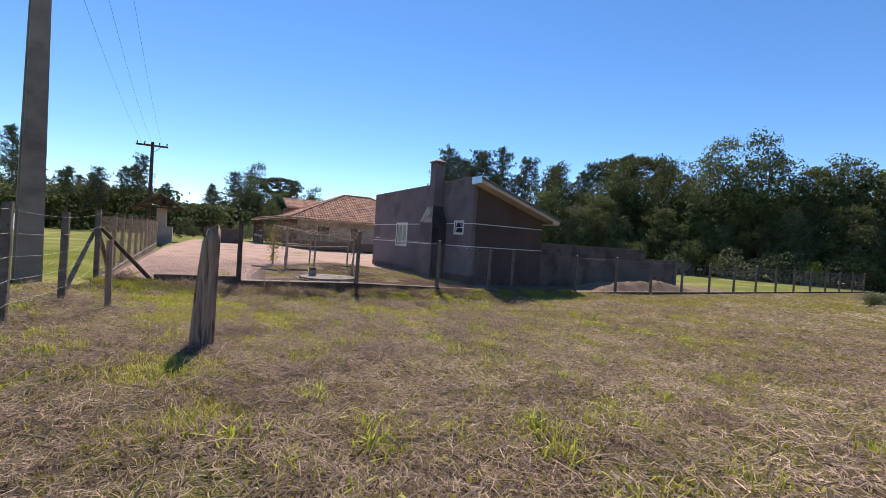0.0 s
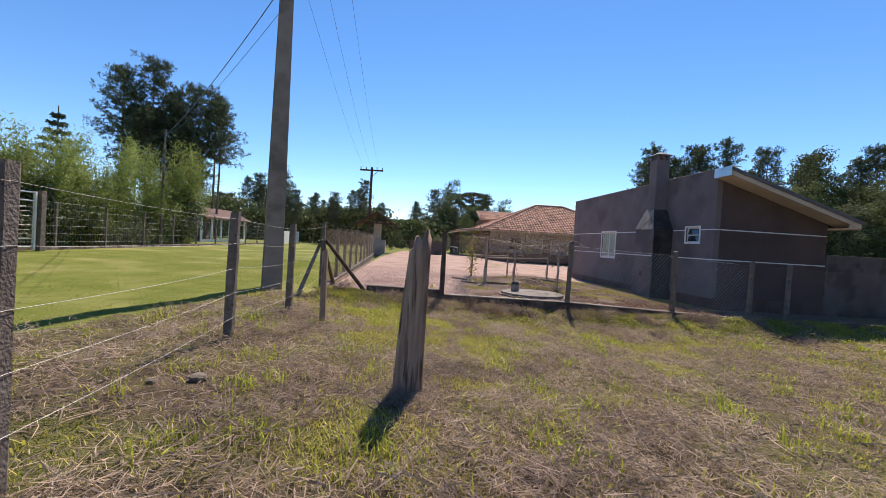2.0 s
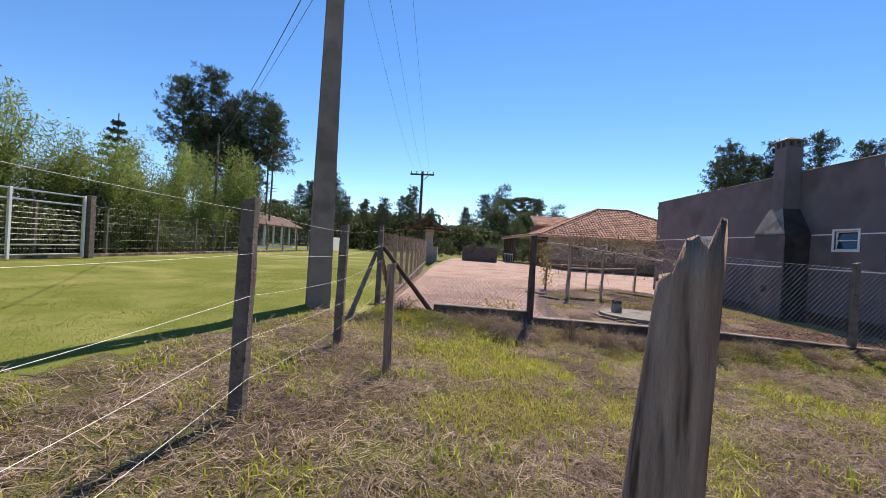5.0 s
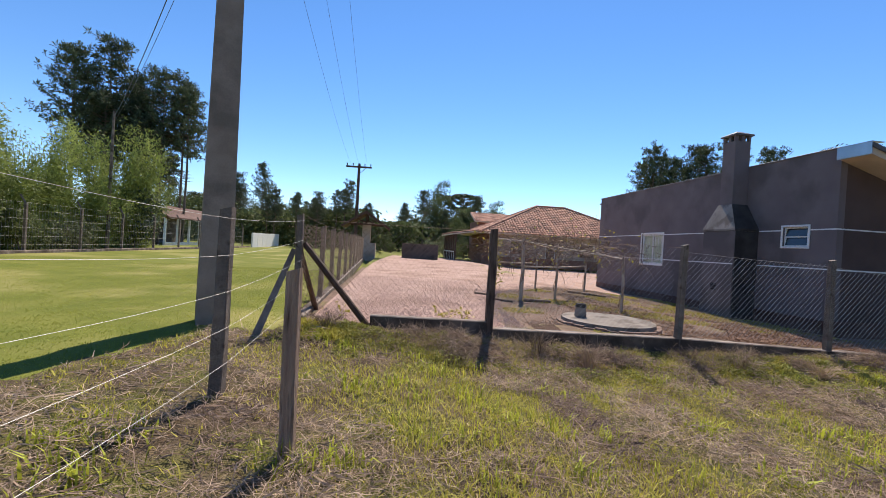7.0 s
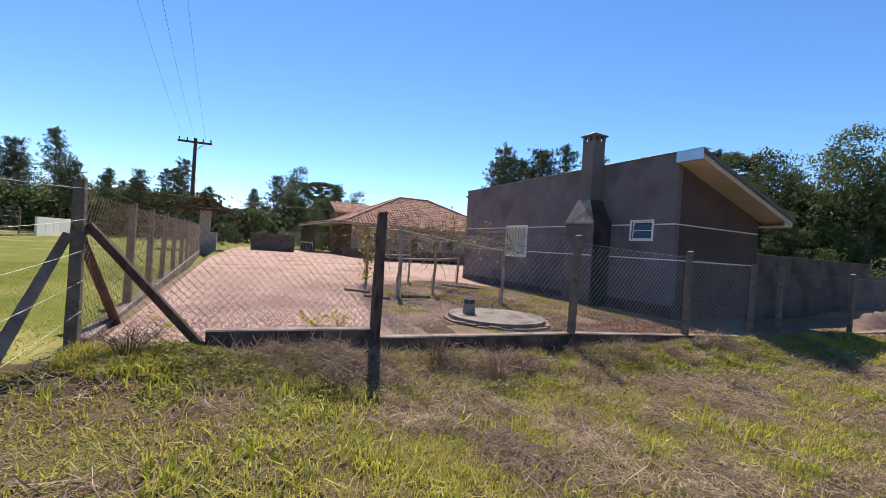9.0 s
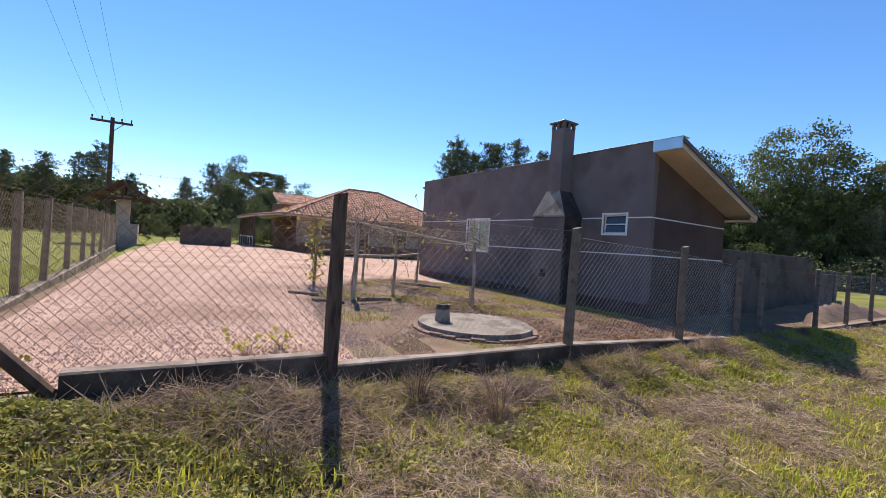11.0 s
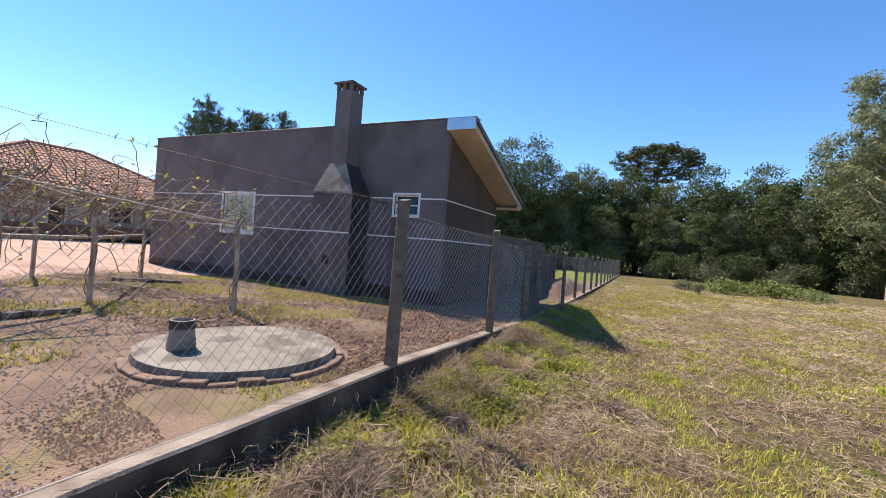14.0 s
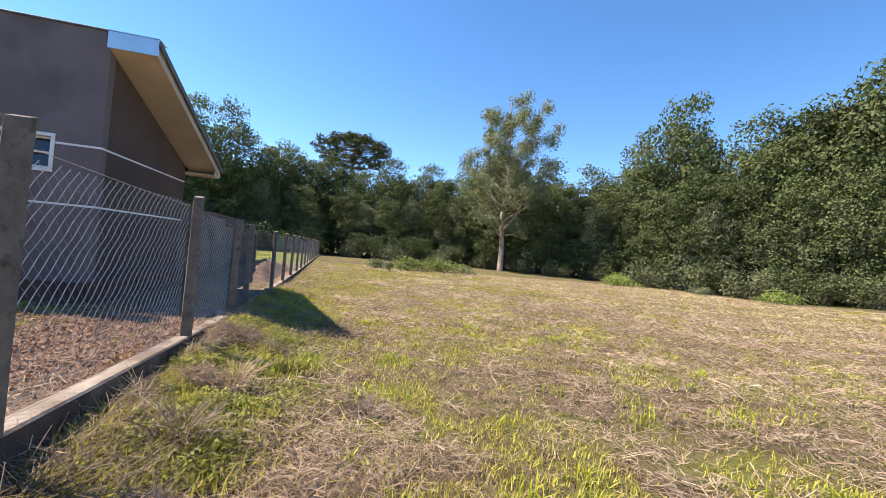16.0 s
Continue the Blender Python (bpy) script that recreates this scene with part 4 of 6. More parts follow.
def pine_tree(seed, h, w, label, crown_from=0.45):
    rng = np.random.default_rng(seed)
    root = thing("pine_tree", Matrix(), label, "pine tree", "pines")
    bm = bmesh.new()
    limb_mesh(bm, [Vector((0, 0, -0.4)), Vector((0.15, 0, h * 0.5)), Vector((0, 0.1, h * 0.97))], h * 0.011, h * 0.003, 7)
    tufts = []
    z = h * crown_from
    while z < h * 0.985:
        k = (z / h - crown_from) / (1 - crown_from)
        rad = w * (0.3 + 0.75 * (1 - k) ** 0.8) * (0.72 + 0.28 * min(1, k * 5))
        for i in range(5):
            q = rng.uniform(0, 6.28)
            L = rad * rng.uniform(0.4, 1.15)
            e = Vector((L * math.cos(q), L * math.sin(q), z + L * rng.uniform(0.0, 0.45)))
            limb_mesh(bm, [Vector((0, 0, z)), e], h * 0.0028, h * 0.0008, 4)
            for f in (0.4, 0.6, 0.8, 1.0):
                p = Vector((0, 0, z)).lerp(e, f) + Vector(rng.normal(0, 0.16, 3))
                tufts.append((tuple(p), w * rng.uniform(0.08, 0.16)))
        z += h * 0.027
    for i in range(6):
        tufts.append(((rng.normal(0, 0.15), rng.normal(0, 0.15), h * (0.95 + 0.012 * i)), w * 0.13))
    for i in range(9):
        q, zz = rng.uniform(0, 6.28), h * crown_from * rng.uniform(0.6, 1.0)
        limb_mesh(bm, [Vector((0, 0, zz)), Vector((1.1 * math.cos(q), 1.1 * math.sin(q), zz + 0.1))], 0.03, 0.012, 4)
    part("trunk", bm, M_BARK, root)
    quads("crown", needle_tufts(rng, tufts, 18, 0.04), M_LEAF_PINE, root)
    return root


def young_fir(x, y, h):
    """A young fir with level whorls of thin branches and a bare leader."""
    rng = np.random.default_rng(47)
    root = thing("fir_tree", pose(x, y, gz(x, y)), "young dark fir with level whorls of branches behind the bamboo", "fir tree")
    bm = bmesh.new()
    limb_mesh(bm, [Vector((0, 0, -0.3)), Vector((0, 0, h * 0.6)), Vector((0, 0, h))], 0.12, 0.03, 6)
    tufts = []
    for t in range(11):
        z = h * (0.3 + 0.062 * t)
        L = (1 - 0.085 * t) * 0.24 * h
        for i in range(6):
            q = i * 1.047 + t * 0.5
            e = Vector((L * math.cos(q), L * math.sin(q), z + 0.12 * L))
            limb_mesh(bm, [Vector((0, 0, z)), e], 0.03, 0.01, 4)
            for f in (0.35, 0.5, 0.65, 0.8, 0.92, 1.0):
                tufts.append((tuple(Vector((0, 0, z)).lerp(e, f)), 0.17))
    part("trunk", bm, M_BARK, root)
    quads("crown", needle_tufts(rng, tufts, 14, 0.03), M_FIR, root)


def araucaria(seed, h, w, label):
    rng = np.random.default_rng(seed)
    root = thing("araucaria_tree", Matrix(), label, "araucaria tree", "araucarias")
    bm = bmesh.new()
    limb_mesh(bm, [Vector((0, 0, -0.4)), Vector((0, 0, h * 0.5)), Vector((0, 0, h * 0.96))], h * 0.02, h * 0.008, 8)
    tufts = []
    for tier, (k, r) in enumerate(((0.76, 0.72), (0.81, 0.98), (0.86, 1.02), (0.91, 0.9), (0.95, 0.68), (0.98, 0.38))):
        n = 9
        for i in range(n):
            q = 2 * math.pi * (i + 0.5 * tier) / n + rng.uniform(-.15, .15)
            L = w * r * rng.uniform(0.85, 1.08)
            p0 = Vector((0, 0, h * k - 0.3))
            p1 = Vector((L * 0.55 * math.cos(q), L * 0.55 * math.sin(q), h * k - 0.05 * L))
            p2 = Vector((L * math.cos(q), L * math.sin(q), h * k + 0.14 * L))
            limb_mesh(bm, [p0, p1, p2], h * 0.006, h * 0.002, 5)
            tufts.append((tuple(p2), (w * 0.17, w * 0.17, w * 0.1)))
            tufts.append((tuple(p1.lerp(p2, 0.55) + Vector((0, 0, 0.1))), (w * 0.11, w * 0.11, w * 0.07)))
    part("trunk", bm, M_BARK, root)
    quads("crown", blob_leaves(rng, tufts, 24.0, 0.34, 0.35, 0.5, 0.6), M_LEAF_ARAU, root)
    return root


def place(root, x, y, s=1.0, turn=0.0, z=None, first=False, sz=None):
    m = pose(x, y, gz(x, y) if z is None else z, 0, 0, turn) @ Matrix.Diagonal((s, s, sz or s, 1))
    if first:
        root.matrix_world = m
        return root
    return copy_thing(root, m)


def scatter(protos, spots, seed, used):
    rng = random.Random(seed)
    for i, (x, y, s) in enumerate(spots):
        p = protos[i % len(protos)]
        place(p, x, y, s, rng.uniform(0, 360), first=id(p) not in used, sz=s * rng.uniform(0.9, 1.12))
        used.add(id(p))


USED = set()
BROAD = [broad_tree(21, 11, 4.2, M_LEAF, M_BARK, "dense dark-green broadleaf tree at the wood's edge"),
         broad_tree(22, 12, 4.6, M_LEAF, M_BARK, "dense dark-green broadleaf tree at the wood's edge", n_big=19),
         broad_tree(23, 10, 4.4, M_LEAF_GREY, M_BARK, "grey-green broadleaf tree at the wood's edge"),
         broad_tree(24, 11.5, 4.0, M_LEAF, M_BARK, "dense dark-green broadleaf tree at the wood's edge", low=0.05)]
# front edge of the wood, from behind the house round to the field's far side
EDGE = [(14, 56), (22, 51), (29, 46.5), (36, 42), (42, 36), (47, 29), (50, 22), (51, 15), (50, 8), (47, 2), (43.5, -3), (40, -8), (36, -13), (33, -18), (30, -24), (27, -30)]
HEIGHT = [0.95, 0.96, 0.95, 1.02, 1.08, 1.08, 1.08, 1.1, 1.12, 1.22, 1.3, 1.36, 1.36, 1.28, 1.2, 1.15]
spots = []
er = random.Random(17)
for (x0, y0), (x1, y1), s0, s1 in zip(EDGE[:-1], EDGE[1:], HEIGHT[:-1], HEIGHT[1:]):
    for k in (0.0, 0.33, 0.67):
        x, y, s = x0 + (x1 - x0) * k, y0 + (y1 - y0) * k, s0 + (s1 - s0) * k
        spots.append((x + er.uniform(-1, 1), y + er.uniform(-1, 1), s * er.uniform(0.72, 0.95)))
        nx, ny = (y0 - y1), (x1 - x0)
        d = math.hypot(nx, ny)
        spots.append((x - nx / d * -5 + er.uniform(-1.5, 1.5), y - ny / d * -5 + er.uniform(-1.5, 1.5), s * er.uniform(0.95, 1.15)))
scatter(BROAD, spots, 5, USED)
BUSH = [bush(31, 3.2, 3.4, M_LEAF, "dark-green undergrowth shrub at the wood's edge"), bush(32, 2.6, 3.2, M_LEAF_GREY, "grey-green undergrowth shrub at the wood's edge"),
        bush(33, 3.6, 3.0, M_LEAF, "dark-green undergrowth shrub at the wood's edge")]
spots = []
for (x0, y0), (x1, y1) in zip(EDGE[:-1], EDGE[1:]):
    for k in (0.0, 0.25, 0.5, 0.75):
        x, y = x0 + (x1 - x0) * k, y0 + (y1 - y0) * k
        d = math.hypot(x, y - 10)
        spots.append((x * (1 - 3.2 / d) + er.uniform(-.8, .8), y - (y - 10) * 3.2 / d + er.uniform(-.8, .8), er.uniform(0.75, 1.25)))
scatter(BUSH, spots, 6, USED)

# pines: group beyond the lane, rows behind the houses
PINES = [pine_tree(41, 17, 3.6, "tall dark pine with a bare lower trunk", 0.56), pine_tree(42, 18, 3.9, "tall dark pine with a bare lower trunk", 0.6), pine_tree(43, 15, 3.5, "tall dark pine with a bare lower trunk", 0.5)]
spots = [(-45.5, 24, 0.84), (-44.5, 26, 0.9), (-43, 25, 0.86), (-42.5, 27.5, 0.85), (-41, 28.5, 0.88), (-41, 27, 0.84), (-40, 30, 0.82), (-46.5, 29, 0.88), (-44, 30, 0.88), (-42, 31, 0.88), (-47, 27, 0.82), (-46, 25.5, 0.84), (-43.5, 28, 0.9)]
spots += [(-1, 73, 0.88), (1, 72, 1.02), (3, 74, 1.0), (5.2, 72, 1.0), (7, 74, 0.94), (8.6, 72, 0.88), (0, 70, 0.92), (2.2, 69, 0.95), (4.2, 70, 0.94), (6.2, 69.5, 0.9), (-2.4, 71, 0.78), (1.6, 76, 1.04)]
spots += [(9 + 1.6 * i, 72 - 0.5 * i + er.uniform(-3, 3), er.uniform(0.8, 0.98)) for i in range(20)]
spots += [(-47 + 1.25 * i + er.uniform(-1, 1), 46 + 0.9 * i + er.uniform(-2, 2), er.uniform(0.4, 0.56)) for i in range(10)]
spots += [(-66 + 3.2 * i, 74 + er.uniform(-6, 6), er.uniform(0.48, 0.74)) for i in range(13) if i not in (4, 5, 6)]
spots += [(-88 + 4 * i, 50 + 1.5 * i + er.uniform(-4, 4), er.uniform(0.7, 1.0)) for i in range(8)]
scatter(PINES, spots, 8, USED)
spots = [(-42, 80, 0.75), (-39, 84, 0.98), (-36, 80, 1.0), (-33, 84, 1.05), (-30, 80, 0.92), (-27, 84, 0.8), (-23, 84, 0.65), (-39, 76, 0.6), (-34, 72, 0.5), (-29, 70, 0.45), (-70, 60, .7), (-64, 66, .7), (-58, 70, .7), (-75, 52, .7), (-13, 86, 0.6), (-6, 86, 0.6), (-68, 84, 0.7), (-72, 70, 0.8), (-66, 74, 0.8), (-62, 72, 0.7), (-58, 78, 0.75), (-70, 62, 0.75), (-64, 60, 0.55), (-78, 60, 0.8), (-40, 76, 0.6), (-37, 78, 0.75), (-34, 76, 0.8), (-31, 78, 0.8), (-28, 76, 0.7), (-25, 78, 0.6)]
scatter(BROAD, spots, 9, USED)
ARAU = [araucaria(51, 15, 4.2, "umbrella-shaped araucaria rising over the wood")]
for i, (x, y, s, sz) in enumerate(((53, 41, 1.3, 1.17), (30.5, 68.5, 1.12, 0.97), (43, -15.5, 1.0, 1.0), (-35, 88, 0.8, 0.72), (73, 20, 1.0, 1.0))):
    place(ARAU[0], x, y, s, 70.0 * i, first=i == 0, sz=sz)


def eucalyptus():
    rng = np.random.default_rng(61)
    root = thing("eucalyptus_tree", pose(45.0, 16.4, -0.52, 0, 0, 20) @ Matrix.Scale(1.08, 4), "tall slender pale-barked eucalyptus standing at the field's far edge", "eucalyptus tree")
    bm = bmesh.new()
    limb_mesh(bm, [Vector((0, 0, -0.4)), Vector((0.05, 0, 2.5)), Vector((0, 0.3, 6)), Vector((0.2, 0, 11)), Vector((0.1, 0.3, 18.4))], 0.34, 0.06, 9)
    blobs = []
    for i in range(40):
        k = i / 40
        z0 = 3.2 + 13.2 * k
        q = i * 2.4
        L = (2.4 + 2.2 * math.sin(math.pi * (0.2 + 0.72 * k))) * rng.uniform(0.6, 1.05)
        e = Vector((L * math.cos(q), L * math.sin(q), z0 + L * rng.uniform(0.45, 0.95)))
        mid = Vector((0, 0, z0)).lerp(e, 0.5) + Vector((0, 0, -0.3))
        limb_mesh(bm, [Vector((0, 0.1, z0)), mid, e], 0.09 * (1.2 - k), 0.02, 5)
        for s in range(4):
            p = mid.lerp(e, 0.1 + s * 0.33) + Vector(rng.normal(0, 0.5, 3))
            blobs.append((tuple(p), (0.85, 0.85, 0.8)))
    part("trunk", bm, M_BARK_PALE, root)
    quads("crown", blob_leaves(rng, blobs, 24.0, 0.27, 0.34, 0.05, 0.7), M_LEAF_EUC, root)


eucalyptus()


def bamboo(seed, h, w):
    rng = np.random.default_rng(seed)
    root = thing("bamboo_clump", Matrix(), "bright green feathery bamboo clump behind the lane fence", "bamboo", "bamboo hedge")
    bm = bmesh.new()
    pos, nr = [], []
    for i in range(46):
        q, r = rng.uniform(0, 6.28), w * 0.35 * math.sqrt(rng.uniform(0, 1))
        b0 = np.array((r * math.cos(q), r * math.sin(q), 0))
        hh = h * rng.uniform(0.65, 1.05)
        lean = np.array((math.cos(q), math.sin(q), 0)) * w * rng.uniform(0.1, 0.5)
        pts = [b0 + np.array((0, 0, hh * k)) + lean * k ** 2 - np.array((0, 0, 0.12 * hh * k ** 3)) for k in (0, 0.35, 0.65, 0.85, 1.0)]
        limb_mesh(bm, [Vector(p) for p in pts], 0.025, 0.006, 4)
        for k in rng.uniform(0.05, 1.0, 380):
            j = min(3, int(np.searchsorted((0, 0.35, 0.65, 0.85, 1.0), k) - 1))
            ks = (0, 0.35, 0.65, 0.85, 1.0)
            p = pts[j] + (pts[j + 1] - pts[j]) * ((k - ks[j]) / (ks[j + 1] - ks[j]))
            pos.append(p + rng.normal(0, 0.24, 3))
            nr.append((rng.normal(), rng.normal(), 0.6))
    part("culm", bm, M_LEAF_BAMBOO, root)
    quads("leaves", leaf_quads(rng, np.array(pos), np.array(nr), 0.2, 0.24, 0.6), M_LEAF_BAMBOO, root)
    return root


BAMBOO = [bamboo(71, 6.6, 3.6), bamboo(72, 5.9, 3.3)]
spots = []
for i in range(16):
    p = W(-22 + er.uniform(-.6, .6), -14 + 2.5 * i)
    spots.append((p.x, p.y, er.uniform(0.86, 1.0) if i < 11 else er.uniform(0.85, 1.08)))
scatter(BAMBOO, spots, 12, USED)
spots = [(*W(-21 + er.uniform(-.5, .5), -13 + 2.2 * i).xy, er.uniform(0.5, 0.8)) for i in range(14)]
scatter(BUSH, spots, 13, USED)


def wood_mass(line, h, thick, n, size, label, seed, mat, z0=-0.6):
    """The uncountable depth of a wood: foliage along a line, with an uneven top."""
    rng = np.random.default_rng(seed)
    seg = [math.hypot(q[0] - p[0], q[1] - p[1]) for p, q in zip(line[:-1], line[1:])]
    cum = np.concatenate([[0], np.cumsum(seg)])
    u = rng.uniform(0, cum[-1], n)
    x = np.interp(u, cum, [p[0] for p in line]) + rng.normal(0, thick, n)
    y = np.interp(u, cum, [p[1] for p in line]) + rng.normal(0, thick, n)
    top = h * (0.8 + 0.14 * np.sin(u * 0.31 + seed) + 0.1 * np.sin(u * 0.83) + 0.06 * np.sin(u * 2.1))
    z = z0 + top * (1 - rng.uniform(0, 1, n) ** 1.7)
    pos = np.stack([x, y, z], axis=1)
    nr = np.stack([-x / 40, -y / 40, np.full(n, 0.8)], axis=1)
    ob = quads("wood", leaf_quads(rng, pos, nr, size, 0.65), mat)
    tagged(ob, label, "woodland", kind="stuff")


wood_mass([(x * 1.16 + 2, y * 1.16) for x, y in EDGE], 10.6, 1.6, 80000, 0.42, "dark depth of the wood behind its edge trees", 81, M_LEAF)
wood_mass([(-130, 20), (-115, 60), (-80, 95), (-40, 108), (10, 105), (45, 90), (80, 60)], 5.0, 3.0, 50000, 0.9, "distant dark woodland along the horizon", 82, M_LEAF_PINE, 0)
wood_mass([(-62, 46), (-50, 52), (-40, 58), (-33, 62)], 6.0, 1.5, 14000, 0.5, "dark trees behind the shed across the lane", 83, M_LEAF, 0)

young_fir(*W(-25.5, 16.4).xy, 8.1)

LIGHT_BUSH = [bush(35, 3.4, 3.4, M_LEAF_LIGHT, "light green young tree in front of the dark wood", 0.22, 9.0)]
scatter(LIGHT_BUSH, [(34.5, 38.5, 0.7)], 3, USED)
HEAP = [bush(36, 1.25, 3.0, M_LEAF_BAMBOO, "low yellow-green brush heap on the field", 0.14, 30.0), bush(37, 1.0, 2.6, M_LEAF_GREY, "low grey-brown brush heap on the field", 0.14, 30.0)]
scatter(HEAP, [(25, 20.5, 1.0), (23.5, 22.5, 0.8), (27, 18.5, 1.1), (29, 17, 0.9), (37, 4.5, 1.2), (36, -2, 1.0), (33.5, -6.5, 1.1)], 4, USED)
scatter(BUSH, [(-30, 50, 0.5), (-26, 48, 0.6), (-33, 54, 0.8), (-22, 52, 0.7), (-28, 58, 1.0), (-18, 56, 0.9), (-24, 60, 1.1), (-20, 62, 1.2), (-14, 58, 1.0)], 14, USED)

DARK_BUSH = [bush(38, 4.6, 3.4, M_LEAF_PINE, "dense dark rounded evergreen behind the lane fence", 0.2, 26.0)]
scatter(DARK_BUSH, [(*W(-21.0, 21.5).xy, 1.0), (*W(-21.5, 10).xy, 0.75)], 5, USED)

scatter([BUSH[0]], [(21.3, 20.6, 0.28)], 15, USED)

# ---- far red-roofed house ----
def tiled_slope(root, p00, p10, p11, p01, step=0.3, name="roof_slope"):
    """A roof slope from eave p00-p10 up to p01-p11 as a slab with rounded tile rows running up it."""
    p00, p10, p11, p01 = map(Vector, (p00, p10, p11, p01))
    nrm = (p10 - p00).cross(p01 - p00).normalized()
    if nrm.z < 0:
        nrm = -nrm
    L = (p10 - p00).length
    n = int(L / step)
    vs, fs = [], []
    rows = 14
    ex = (p10 - p00).normalized()
    up = ((p01 + p11) / 2 - (p00 + p10) / 2)
    up = (up - ex * up.dot(ex))
    H = up.length
    up.normalize()
    t0, t1 = (p01 - p00).dot(ex), (p11 - p00).dot(ex)
    for i in range(n):
        c = (i + 0.5) * step
        lim = H
        if c < t0:
            lim = H * c / max(t0, 1e-6)
        elif c > t1:
            lim = H * (L - c) / max(L - t1, 1e-6)
        m = max(1, int(lim / 0.42))
        for k in range(m):
            h0, h1 = lim * k / m, lim * (k + 1) / m + 0.03
            base = len(vs)
            for h, lift in ((h0, 0.035), (h1, 0.0)):
                for q in range(5):
                    w = math.pi * q / 4
                    vs.append(p00 + ex * (c - step * 0.48 * math.cos(w)) + up * h + nrm * (0.02 + lift + 0.075 * math.sin(w)))
            for q in range(4):
                fs.append((base + q, base + q + 1, base + 6 + q, base + 5 + q))
            fs.append((base, base + 4, base + 3, base + 2, base + 1))
    d = nrm * -0.12
    slab = [p00, p10, p11, p01] if (p11 - p01).length > 0.02 else [p00, p10, p11]
    bm = bmesh.new()
    a = [bm.verts.new(p) for p in slab]
    b = [bm.verts.new(p + d) for p in slab]
    bm.faces.new(a)
    bm.faces.new(b[::-1])
    for i in range(len(a)):
        bm.faces.new((a[i], b[i], b[(i + 1) % len(a)], a[(i + 1) % len(a)]))
    bmesh.ops.recalc_face_normals(bm, faces=bm.faces)
    ob = part(name, bm, M_SOFFIT, root)
    tagged(raw("roof_tiles", vs, fs, M_TILE, ob, "sun-bleached terracotta roof tiles"), kind="stuff")
    return ob


M_CREAM = material("cream_render", (0.46, 0.38, 0.3), (0.55, 0.47, 0.38), 1.5, 0.9, 90, 0.2, 0.004, c2=(0.4, 0.31, 0.24), c2_scale=0.8)
M_BRICKRED = material("red_brown_render", (0.2, 0.09, 0.06), (0.28, 0.14, 0.09), 1.5, 0.9, 90, 0.3, 0.006)


def build_far_house():
    m = FR @ pose(0, 0, 0.05)
    root = thing("house", m, "cream single-storey house with a hipped terracotta roof and verandah", "house")
    a0, a1, b0, b1 = 3.0, 21.0, 31.5, 43.5
    z0, ze, zt = 0.0, 2.75, 6.05
    part("wall_front", wall_cells(bmesh.new(), a1 - a0 - 2.4, -0.3, ze, 0.2, [(2.0, 3.4, 0.9, 2.1), (5.6, 6.6, 0.0, 2.1), (9.0, 10.6, 0.9, 2.1)], Matrix.Translation((a0 + 1.2, b0 + 1.2, 0))), M_CREAM, root)
    part("wall_side", boxed(a0 + 1.2, a0 + 1.4, b0 + 1.42, b1 - 1.2, -0.3, ze), M_BRICKRED, root, "red-brown verandah side wall")
    part("wall_back", boxed(a0 + 1.42, a1 - 1.2, b1 - 1.4, b1 - 1.2, -0.3, ze), M_CREAM, root)
    part("wall_far_side", boxed(a1 - 1.4, a1 - 1.2, b0 + 1.42, b1 - 1.42, -0.3, ze), M_CREAM, root)
    part("plinth", boxed(a0 + 0.3, a1 - 0.5, b0 + 0.4, b0 + 1.18, -0.3, 0.55), M_BRICKRED, root, "dark red plinth under the verandah")
    for x0, x1, y0, y1 in ((2.0, 3.4, 0.9, 2.1), (9.0, 10.6, 0.9, 2.1), (5.6, 6.6, 0.0, 2.1)):
        w = part("window" if y0 else "door", boxed(a0 + 1.2 + x0, a0 + 1.2 + x1, b0 + 1.3, b0 + 1.33, y0, y1), M_GLASS if y0 else M_DARKWOOD, root)
        bm = bmesh.new()
        for q in (x0, x1 - 0.07):
            box(bm, a0 + 1.2 + q, a0 + 1.27 + q, b0 + 1.17, b0 + 1.29, y0, y1)
        part("frame", bm, M_WHITE, w)
    ap0, ap1 = (10.3, 37.5, zt), (13.5, 37.5, zt)
    c = [(a0, b0, ze), (a1, b0, ze), (a1, b1, ze), (a0, b1, ze)]
    tiled_slope(root, c[0], c[1], ap1, ap0)
    tiled_slope(root, c[3], c[0], ap0, ap0)
    tiled_slope(root, c[1], c[2], ap1, ap1)
    tiled_slope(root, c[2], c[3], ap0, ap1)
    for p, q in ((c[0], ap0), (c[1], ap1), (c[2], ap1), (c[3], ap0), (ap0, ap1)):
        bm = tube(bmesh.new(), Vector(p) + Vector((0, 0, 0.08)), Vector(q) + Vector((0, 0, 0.1)), 0.13, 0.13, 7)
        part("ridge", bm, M_TILE, root)
    # verandah lean-to at the near side
    v0 = 0.6
    tiled = tiled_slope(root, (v0, b0 + 1.0, 2.5), (v0, b1 - 1.5, 2.5), (a0 + 0.4, b1 - 1.5, 2.95), (a0 + 0.4, b0 + 1.0, 2.95), name="verandah_roof")
    for i in range(7):
        y = b0 + 1.2 + i * 1.4
        part("verandah_post", boxed(v0 + 0.25, v0 + 0.4, y, y + 0.15, -0.2, 2.42), M_DARKWOOD, root)
        part("baluster", boxed(v0 + 0.3, v0 + 0.36, y + 0.65, y + 0.75, -0.2, 0.7), M_WHITE, root)
    part("verandah_rail", boxed(v0 + 0.27, v0 + 0.39, b0 + 1.36, b0 + 9.5, 0.7, 0.8), M_WHITE, root)
    # higher roof behind
    tiled_slope(root, (5, 45, 4.6), (12, 45, 4.6), (12, 48.5, 5.9), (5, 48.5, 5.9), name="rear_roof")
